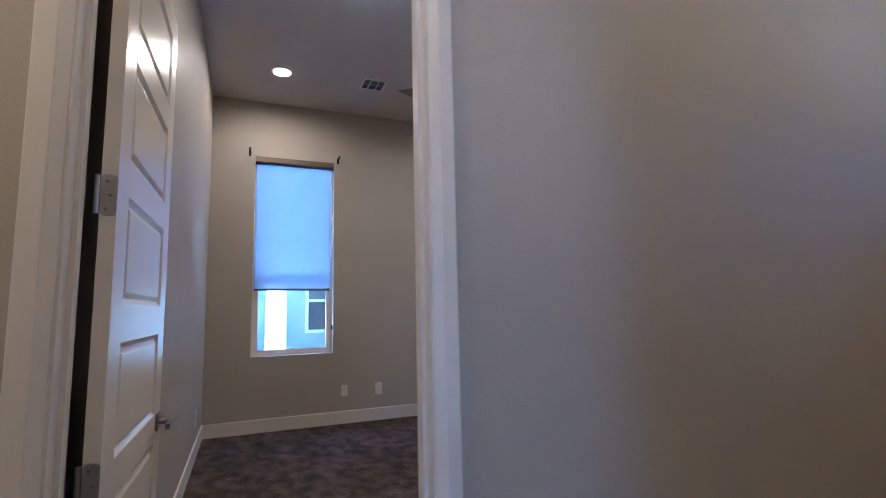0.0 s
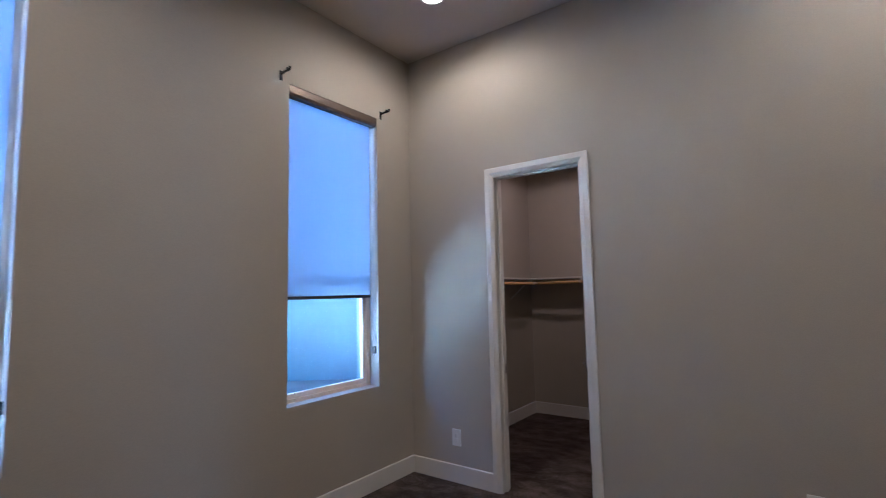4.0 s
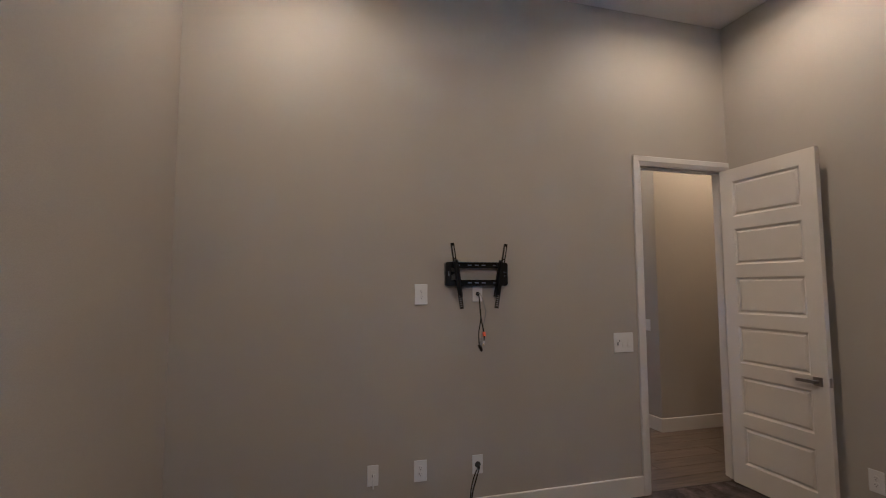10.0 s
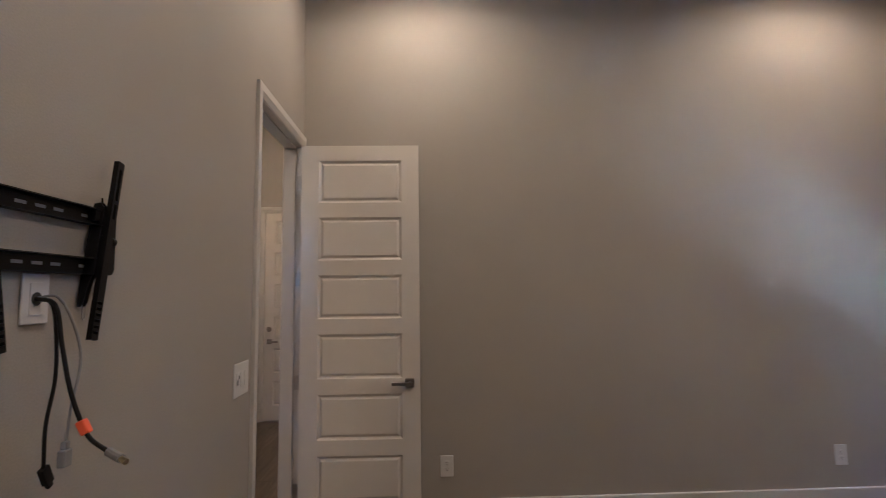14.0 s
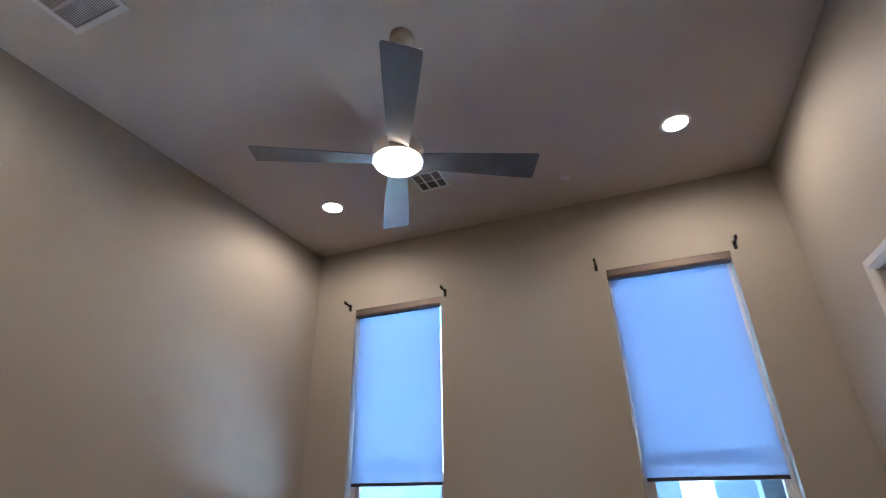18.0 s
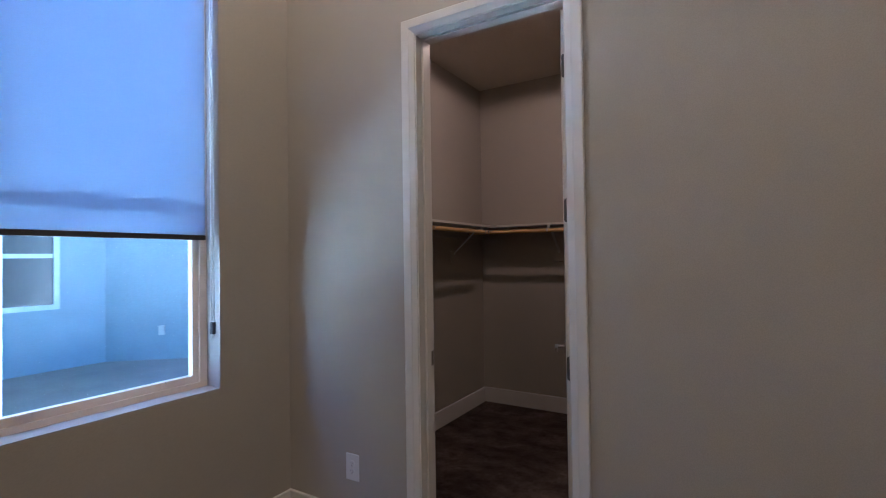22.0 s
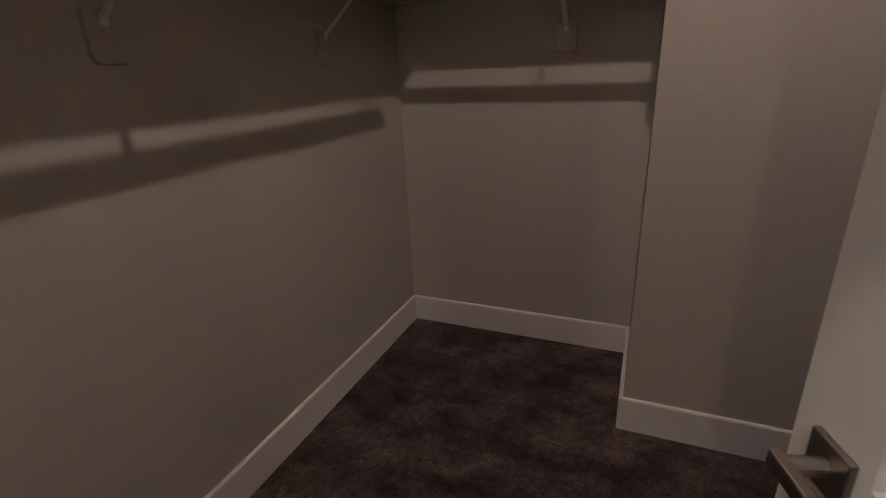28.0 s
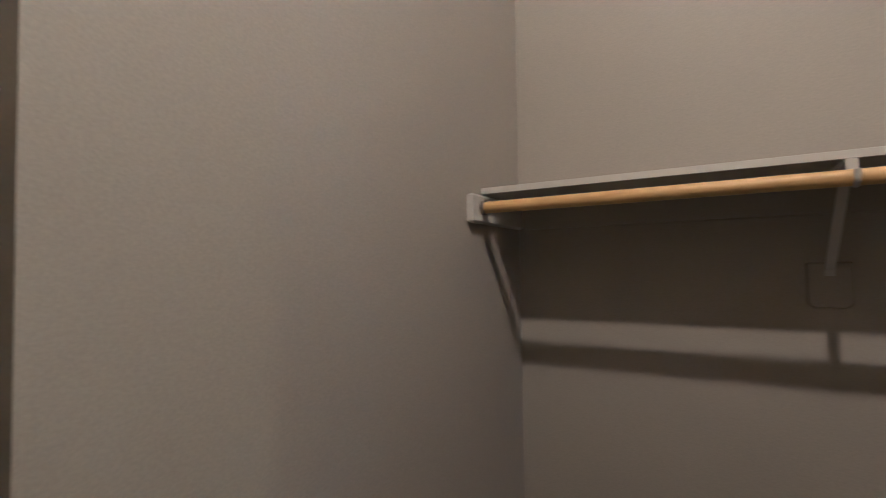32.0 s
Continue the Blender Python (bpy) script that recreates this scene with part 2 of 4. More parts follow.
def carpet_mat(name, base):
    m = mat(name, base, 0.95, spec=0.05, sheen=0.05)
    nt = m.node_tree
    p = nt.nodes["Principled BSDF"]
    tc = nt.nodes.new("ShaderNodeTexCoord")
    total = None
    # broad pile sweeps, foot marks, tufts
    for scale, stretch, lo, hi, detail in ((1.7, (2.6, 0.8, 1), 0.70, 1.32, 3), (6.5, (1.5, 1.0, 1), 0.55, 1.55, 6), (34, (1, 1, 1), 0.76, 1.26, 3), (150, (1, 1, 1), 0.62, 1.38, 2)):
        mp = nt.nodes.new("ShaderNodeMapping")
        mp.inputs["Scale"].default_value = stretch
        mp.inputs["Rotation"].default_value = (0, 0, 0.5)
        nt.links.new(tc.outputs["Object"], mp.inputs[0])
        n = nt.nodes.new("ShaderNodeTexNoise")
        n.inputs["Scale"].default_value, n.inputs["Detail"].default_value = scale, detail
        nt.links.new(mp.outputs[0], n.inputs["Vector"])
        r = nt.nodes.new("ShaderNodeMapRange")
        r.inputs["From Min"].default_value, r.inputs["From Max"].default_value = 0.35, 0.65
        r.inputs["To Min"].default_value, r.inputs["To Max"].default_value = lo, hi
        nt.links.new(n.outputs[0], r.inputs[0])
        if total is None:
            total = r.outputs[0]
        else:
            mu = nt.nodes.new("ShaderNodeMath")
            mu.operation = "MULTIPLY"
            nt.links.new(total, mu.inputs[0])
            nt.links.new(r.outputs[0], mu.inputs[1])
            total = mu.outputs[0]
        last = n
    mx = nt.nodes.new("ShaderNodeMix")
    mx.data_type, mx.blend_type = "RGBA", "MULTIPLY"
    mx.inputs["Factor"].default_value = 1
    mx.inputs[6].default_value = (*base, 1)
    nt.links.new(total, mx.inputs[7])
    nt.links.new(mx.outputs[2], p.inputs["Base Color"])
    b = nt.nodes.new("ShaderNodeBump")
    b.inputs["Strength"].default_value, b.inputs["Distance"].default_value = 0.9, 0.006
    nt.links.new(last.outputs[0], b.inputs["Height"])
    nt.links.new(b.outputs[0], p.inputs["Normal"])
    return m


# far carpet's base is raised so it bounces more daylight up the far wall
FARCARPET = carpet_mat("carpet lightened for bounce across the hall", (0.19, 0.18, 0.175))
CARPET = carpet_mat("dark taupe carpet", (0.054, 0.0405, 0.035))


def fabric_mat():
    m = bpy.data.materials.new("translucent shade fabric")
    m.use_nodes = True
    nt = m.node_tree
    nt.nodes.remove(nt.nodes["Principled BSDF"])
    out = nt.nodes["Material Output"]
    tc = nt.nodes.new("ShaderNodeTexCoord")
    n = nt.nodes.new("ShaderNodeTexNoise")
    n.inputs["Scale"].default_value = 350
    nt.links.new(tc.outputs["Object"], n.inputs["Vector"])
    r = nt.nodes.new("ShaderNodeMapRange")
    r.inputs["To Min"].default_value, r.inputs["To Max"].default_value = 0.9, 1.05
    nt.links.new(n.outputs[0], r.inputs[0])
    res = []
    for c in ((0.50, 0.53, 0.57), (0.385, 0.435, 0.53)):
        mx = nt.nodes.new("ShaderNodeMix")
        mx.data_type, mx.blend_type = "RGBA", "MULTIPLY"
        mx.inputs["Factor"].default_value = 1
        mx.inputs[6].default_value = (*c, 1)
        nt.links.new(r.outputs[0], mx.inputs[7])
        res.append(mx.outputs[2])
    d = nt.nodes.new("ShaderNodeBsdfDiffuse")
    t = nt.nodes.new("ShaderNodeBsdfTranslucent")
    nt.links.new(res[0], d.inputs[0])
    nt.links.new(res[1], t.inputs[0])
    s = nt.nodes.new("ShaderNodeMixShader")
    s.inputs[0].default_value = 0.72
    nt.links.new(d.outputs[0], s.inputs[1])
    nt.links.new(t.outputs[0], s.inputs[2])
    nt.links.new(s.outputs[0], out.inputs[0])
    return m


FABRIC = fabric_mat()


def glass_mat():
    m = bpy.data.materials.new("clear window glass")
    m.use_nodes = True
    p = m.node_tree.nodes["Principled BSDF"]
    p.inputs["Base Color"].default_value = (0.80, 0.94, 1.0, 1)
    p.inputs["Roughness"].default_value = 0.02
    p.inputs["Transmission Weight"].default_value = 1
    p.inputs["IOR"].default_value = 1.02
    return m


GLASS = glass_mat()


# ---------- mesh helpers ----------
def mesh_of(name, bm, material):
    bmesh.ops.recalc_face_normals(bm, faces=bm.faces)
    me = bpy.data.meshes.new(name)
    bm.to_mesh(me)
    bm.free()
    me.materials.append(material)
    return me


def thing(name, bm, material, label, category, kind="", group=""):
    return tagged(new(name, mesh_of(name, bm, material)), label, category, group, kind)


def holder(name, place, label, category, kind="", group=""):
    ob = new(name)
    ob.empty_display_size = 0.05
    ob.location = place
    return tagged(ob, label, category, group, kind)


def part(name, bm, material, parent, label=""):
    ob = new(name, mesh_of(name, bm, material))
    ob.parent = parent
    if label:
        ob["label"] = label
    return ob


def smooth(ob, angle=40):
    me = ob.data
    me.polygons.foreach_set("use_smooth", [True] * len(me.polygons))
    me.set_sharp_from_angle(angle=radians(angle))
    return ob


def box(bm, x0, x1, y0, y1, z0, z1, bevel=0.0, m=None):
    r = bmesh.ops.create_cube(bm, size=1)
    vs = r["verts"]
    bmesh.ops.transform(bm, verts=vs, matrix=Matrix.LocRotScale(((x0 + x1) / 2, (y0 + y1) / 2, (z0 + z1) / 2), None, (abs(x1 - x0), abs(y1 - y0), abs(z1 - z0))))
    if bevel:
        es = list({e for v in vs for e in v.link_edges})
        g = bmesh.ops.bevel(bm, geom=es, offset=bevel, segments=2, affect="EDGES", profile=0.5)
        vs = list({v for f in g["faces"] for v in f.verts} | {v for v in vs if v.is_valid})
    if m is not None:
        bmesh.ops.transform(bm, verts=[v for v in vs if v.is_valid], matrix=m)
    return bm


def boxes(*rows, bevel=0.0):
    bm = bmesh.new()
    for r in rows:
        box(bm, *r, bevel=bevel)
    return bm


def lathe(profile, steps=32, m=None):
    """A turned body: profile of (radius, height) from one end to the other."""
    bm = bmesh.new()
    rings = []
    for r, z in profile:
        if r < 1e-6:
            rings.append([bm.verts.new((0, 0, z))])
        else:
            rings.append([bm.verts.new((r * math.cos(2 * math.pi * k / steps), r * math.sin(2 * math.pi * k / steps), z)) for k in range(steps)])
    for a, b in zip(rings, rings[1:]):
        for k in range(steps):
            k2 = (k + 1) % steps
            f = [a[k % len(a)], a[k2 % len(a)], b[k2 % len(b)], b[k % len(b)]]
            f = list(dict.fromkeys(f))
            if len(f) > 2:
                bm.faces.new(f)
    if m is not None:
        bmesh.ops.transform(bm, verts=bm.verts[:], matrix=m)
    return bm


def tube(points, radius, steps=10):
    """A round bar through points."""
    bm = bmesh.new()
    pts = [Vector(p) for p in points]
    rings = []
    for i, p in enumerate(pts):
        d = (pts[min(i + 1, len(pts) - 1)] - pts[max(i - 1, 0)]).normalized()
        up = Vector((0, 0, 1)) if abs(d.z) < 0.9 else Vector((1, 0, 0))
        a = d.cross(up).normalized()
        b = d.cross(a).normalized()
        rings.append([bm.verts.new(p + radius * (math.cos(2 * math.pi * k / steps) * a + math.sin(2 * math.pi * k / steps) * b)) for k in range(steps)])
    for r0, r1 in zip(rings, rings[1:]):
        for k in range(steps):
            bm.faces.new((r0[k], r0[(k + 1) % steps], r1[(k + 1) % steps], r1[k]))
    bm.faces.new(rings[0])
    bm.faces.new(rings[-1])
    return bm


def bend(points, n=8):
    """A smooth line (Catmull-Rom) through a few points."""
    p = [Vector(q) for q in points]
    p = [2 * p[0] - p[1]] + p + [2 * p[-1] - p[-2]]
    out = []
    for i in range(1, len(p) - 2):
        for k in range(n):
            t = k / n
            out.append(0.5 * (2 * p[i] + (p[i + 1] - p[i - 1]) * t + (2 * p[i - 1] - 5 * p[i] + 4 * p[i + 1] - p[i + 2]) * t * t + (3 * p[i] - p[i - 1] - 3 * p[i + 1] + p[i + 2]) * t ** 3))
    return out + [p[-2]]


def wall(name, label, along, at0, at1, u0, u1, z0, z1, holes=(), material=PAINT):
    """A wall with true thickness from at0 to at1, along x or y from u0 to u1, with holes (u0, u1, z0, z1) through it."""
    us = sorted({u0, u1, *[h[0] for h in holes], *[h[1] for h in holes]})
    zs = sorted({z0, z1, *[h[2] for h in holes], *[h[3] for h in holes]})
    us, zs = [u for u in us if u0 <= u <= u1], [z for z in zs if z0 <= z <= z1]
    solid = {}
    for i in range(len(us) - 1):
        for j in range(len(zs) - 1):
            cu, cz = (us[i] + us[i + 1]) / 2, (zs[j] + zs[j + 1]) / 2
            solid[i, j] = not any(h[0] < cu < h[1] and h[2] < cz < h[3] for h in holes)
    bm = bmesh.new()
    vs = {}

    def v(i, j, s):
        if (i, j, s) not in vs:
            a = at1 if s else at0
            vs[i, j, s] = bm.verts.new((us[i], a, zs[j]) if along == "x" else (a, us[i], zs[j]))
        return vs[i, j, s]

    for (i, j), full in solid.items():
        if not full:
            continue
        for s in (0, 1):
            bm.faces.new((v(i, j, s), v(i + 1, j, s), v(i + 1, j + 1, s), v(i, j + 1, s)))
        for di, dj, a, b in ((-1, 0, (i, j), (i, j + 1)), (1, 0, (i + 1, j), (i + 1, j + 1)), (0, -1, (i, j), (i + 1, j)), (0, 1, (i, j + 1), (i + 1, j + 1))):
            if not solid.get((i + di, j + dj), False):
                bm.faces.new((v(*a, 0), v(*b, 0), v(*b, 1), v(*a, 1)))
    return thing(name, bm, material, label, "wall", "structure")


def slab(name, x0, x1, y0, y1, z0, z1, material, label, category):
    return thing(name, boxes((x0, x1, y0, y1, z0, z1)), material, label, category, "structure")


# ---------- large structure ----------
slab("floor", 0, W + TI, -0.025, L, -0.10, 0, CARPET, "dark taupe cut-pile carpet with vacuum marks over the bedroom", "floor")
slab("closet_floor", CX0, CX1, CY0, CY1, -0.10, 0, CARPET, "dark taupe cut-pile carpet in the walk-in closet", "floor")
slab("far_room_floor", RX0, RX1, RY0, RY1 + 0.06, -0.10, 0, FARCARPET, "dark carpet in the room across the hall", "floor")
slab("ceiling", 0, W, 0, L, H, H + 0.12, CEIL, "high flat textured greige bedroom ceiling", "ceiling")
slab("closet_ceiling", CX0, CX1, CY0, CY1, CH, CH + 0.12, CEIL, "lower flat closet ceiling in greige paint", "ceiling")
slab("hall_ceiling", HX0, HX1, HY0, HY1, HH, HH + 0.12, CEIL, "flat hall ceiling in greige paint", "ceiling")
slab("far_room_ceiling", RX0, RX1, RY0, RY1, H, H + 0.12, CEIL, "flat ceiling of the room across the hall", "ceiling")

wall("wall_north", "greige painted wall with two tall narrow windows", "x", L, L + TE, -TE, W, -0.1, H + 0.12, [(a, b, WZ0, WZ1) for a, b in WIN])
wall("wall_west", "plain greige painted bedroom wall", "y", -TE, 0, -TI, L, -0.1, H + 0.12)
wall("wall_south", "greige painted wall with the entry doorway and a TV mount", "x", -TI, 0, 0, W, -0.1, H + 0.12, [(ED0 - 0.02, ED1 + 0.02, -0.1, EDZ + 0.02)])
wall("wall_east", "greige painted wall with the closet doorway", "y", W, W + TI, -TI, L + TE, -0.1, H + 0.12, [(CD0 - 0.02, CD1 + 0.02, -0.1, CDZ + 0.02)])
wall("closet_wall_north", "greige painted closet wall behind a long shelf", "x", CY1, CY1 + TE, CX0, CX1 + TE, -0.1, H + 0.12)
wall("closet_wall_east", "greige painted closet end wall", "y", CX1, CX1 + TE, KY - 0.1, CY1, -0.1, H + 0.12)
wall("closet_wall_south", "greige painted closet wall behind a shelf", "x", CY0 - TI, CY0, CX0, CX1 + TE, -0.1, H + 0.12)
thing("closet_wall_jog", boxes((KX, CX1 + TE, CY0, KY, -0.1, CH)), PAINT, "greige painted boxed-out closet corner", "wall", "structure")
# hall
wall("hall_wall_north", "greige painted hall wall beside the corridor", "x", -TI, 0, HX0 - TI, -TE, -0.1, H)
wall("hall_wall_north_east", "greige painted hall wall past the bedroom", "x", -TI, 0, W + TI, HX1 + TI, -0.1, H)
wall("hall_wall_west", "greige hall end wall with a closed door", "y", HX0 - TI, HX0, -1.22, -TI, -0.1, HH, [(-1.10, -0.26, -0.1, EDZ)])
slab("hall_wall_behind_door", HX0 - TI - 0.08, HX0 - TI - 0.005, -1.3, -0.1, -0.1, HH, PAINT, "wall closing the space behind the hall door", "wall")
thing("hall_wall_corner", boxes((HX0 - TI, -0.30, HY0 - TI, -1.22, -0.1, HH)), PAINT, "greige painted outside corner of the hall", "wall", "structure")
wall("hall_wall_south", "greige hall wall with the doorway to the room across", "x", HY0 - TI, HY0, -0.30, HX1 + TI, -0.1, H + 0.12, [(-0.24, 0.54, -0.1, EDZ)])
# Opening is out of view, cut to send bluish daylight along the hall.
wall("hall_wall_east", "greige hall end wall with an unseen opening added for daylight", "y", HX1, HX1 + TI, HY0, -TI, -0.1, HH, [(-1.55, -1.10, 1.95, 2.45)])
# far room
wall("far_wall_south", "greige wall with a tall window in the room across", "x", RY0 - TE, RY0, RX0 - TI, RX1 + TI, -0.1, H + 0.12, [(-2.07, -1.19, WZ0, WZ1)])
wall("far_wall_west", "plain greige wall of the room across", "y", RX0 - TI, RX0, RY0, RY1, -0.1, H + 0.12)
wall("far_wall_east", "plain greige wall of the room across the hall", "y", RX1, RX1 + TI, RY0, RY1, -0.1, H + 0.12)
wall("far_wall_north", "greige wall strip of the room across", "x", RY1, HY0, RX0 - TI, HX0 - TI, -0.1, H + 0.12)
# Out of view; overhangs lengthened to keep sun off far window and yard strip.
thing("roof", boxes((-3.4, 7.3, -8.5, 4.75, H + 0.14, H + 0.34), (4.3, 7.3, 4.75, 5.05, H + 0.14, H + 0.34)), ROOFM, "low unseen roof, overhangs sized to keep sun off", "roof", "structure")


# ---------- baseboards ----------
def baseboard(x0, y0, x1, y1, nx, ny, label="white painted square-edge baseboard"):
    """Runs along a wall from (x0, y0) to (x1, y1), standing out to (nx, ny)."""
    prof = [(0, 0), (BT, 0), (BT, BH - 0.005), (BT - 0.004, BH), (0, BH)]
    bm = bmesh.new()
    ends = [[bm.verts.new((x + nx * d, y + ny * d, z)) for d, z in prof] for x, y in ((x0, y0), (x1, y1))]
    n = len(prof)
    for k in range(n):
        bm.faces.new((ends[0][k], ends[0][(k + 1) % n], ends[1][(k + 1) % n], ends[1][k]))
    bm.faces.new(ends[0])
    bm.faces.new(ends[1])
    return thing("baseboard", bm, TRIM, label, "baseboard", "structure")


CW = 0.068   # casing width
baseboard(0, L, W, L, 0, -1)
baseboard(0, 0.02, 0, L - BT, 1, 0)
baseboard(ED1 + CW, 0, W, 0, 0, 1)
baseboard(W, BT, W, CD0 - CW, -1, 0)
baseboard(W, CD1 + CW, W, L - BT, -1, 0)
baseboard(CX0, CY1, CX1, CY1, 0, -1)
baseboard(CX1, KY + BT, CX1, CY1 - BT, -1, 0)
baseboard(KX - BT, KY, CX1, KY, 0, 1)
baseboard(KX, CY0 + BT, KX, KY, -1, 0)
baseboard(CX0, CY0, KX, CY0, 0, 1)
baseboard(CX0, CY0 + BT, CX0, CD0 - CW, 1, 0)
baseboard(CX0, CD1 + CW, CX0, CY1 - BT, 1, 0)
baseboard(HX0, -TI, ED0 - CW, -TI, 0, -1)
baseboard(ED1 + CW, -TI, HX1, -TI, 0, -1)
baseboard(HX0, -1.22, -0.30 + BT, -1.22, 0, 1)
baseboard(-0.30, HY0, -0.30, -1.22, 1, 0)
baseboard(0.54 + CW, HY0, HX1, HY0, 0, 1)
baseboard(RX0, RY0, RX1, RY0, 0, 1)
baseboard(RX0, RY0 + BT, RX0, RY1, 1, 0)
baseboard(RX1, RY0 + BT, RX1, RY1, -1, 0)


# ---------- doorways ----------
CASING = [(0.0, 0.0045), (0.002, 0.0062), (0.024, 0.0150), (0.027, 0.0172), (0.030, 0.0178), (0.064, 0.0185), (0.068, 0.0162), (CW, 0.0), (0.0, 0.0)]


def doorway(name, along, u0, u1, ztop, at0, at1, label, stop_at):
    """Jambs, stops and mitred moulded casings on both faces of the wall between at0 and at1."""
    ob = holder(name, (0, 0, 0), label, "door frame", "structure")

    def P(u, a, z):
        return (u, a, z) if along == "x" else (a, u, z)

    def bx(nm, ua, ub, a, b, za, zb):
        p, q = P(ua, a, za), P(ub, b, zb)
        part(nm, boxes((min(p[0], q[0]), max(p[0], q[0]), min(p[1], q[1]), max(p[1], q[1]), za, zb)), TRIM, ob)

    bx("jamb", u0 - 0.019, u0, at0 - 0.001, at1 + 0.001, 0, ztop)
    bx("jamb", u1, u1 + 0.019, at0 - 0.001, at1 + 0.001, 0, ztop)
    bx("head_jamb", u0 - 0.019, u1 + 0.019, at0 - 0.001, at1 + 0.001, ztop, ztop + 0.019)
    s0, s1 = stop_at
    bx("door_stop", u0, u0 + 0.011, s0, s1, 0, ztop - 0.011)
    bx("door_stop", u1 - 0.011, u1, s0, s1, 0, ztop - 0.011)
    bx("door_stop", u0, u1, s0, s1, ztop - 0.011, ztop)
    for face, s in ((at0, -1), (at1, 1)):
        e = 0.006
        n = len(CASING)
        for which in ("left", "right", "head"):
            bm = bmesh.new()
            if which == "left":
                ends = [[P(u0 - e - w, face + s * d, 0) for w, d in CASING], [P(u0 - e - w, face + s * d, ztop + e + w) for w, d in CASING]]
            elif which == "right":
                ends = [[P(u1 + e + w, face + s * d, 0) for w, d in CASING], [P(u1 + e + w, face + s * d, ztop + e + w) for w, d in CASING]]
            else:
                ends = [[P(u0 - e - w, face + s * d, ztop + e + w) for w, d in CASING], [P(u1 + e + w, face + s * d, ztop + e + w) for w, d in CASING]]
            rings = [[bm.verts.new(q) for q in r] for r in ends]
            for k in range(n):
                bm.faces.new((rings[0][k], rings[0][(k + 1) % n], rings[1][(k + 1) % n], rings[1][k]))
            bm.faces.new(rings[0])
            bm.faces.new(rings[1])
            part("casing", bm, TRIM, ob)
    return ob


fr1 = doorway("door_frame_1", "x", ED0, ED1, EDZ, -TI, 0, "white moulded casing and jambs of the bedroom entry", (-0.075, -0.04))
for z in (0.23, 0.905, 1.57, 2.215):
    part("hinge_plate", boxes((ED0 - 0.001, ED0 + 0.0025, -0.036, 0.0005, z - 0.045, z + 0.045)), NICKEL, fr1, "dull nickel hinge leaf")
fr2 = doorway("door_frame_2", "y", CD0, CD1, CDZ, W, W + TI, "white moulded casing and jambs of the closet doorway", (W + 0.045, W + 0.08))
doorway("door_frame_3", "x", -0.24 + 0.019, 0.54 - 0.019, EDZ - 0.019, HY0 - TI, HY0, "white casing of the doorway across the hall", (-2.30, -2.27))
doorway("door_frame_4", "y", -1.10 + 0.019, -0.26 - 0.019, EDZ - 0.019, HX0 - TI, HX0, "white casing of the closed hall door", (HX0 - 0.10, HX0 - 0.082))
part("strike_plate", boxes((W + 0.088, W + 0.113, CD1 - 0.002, CD1 + 0.001, 0.89, 0.96)), DARKN, fr2, "dark metal strike plate")


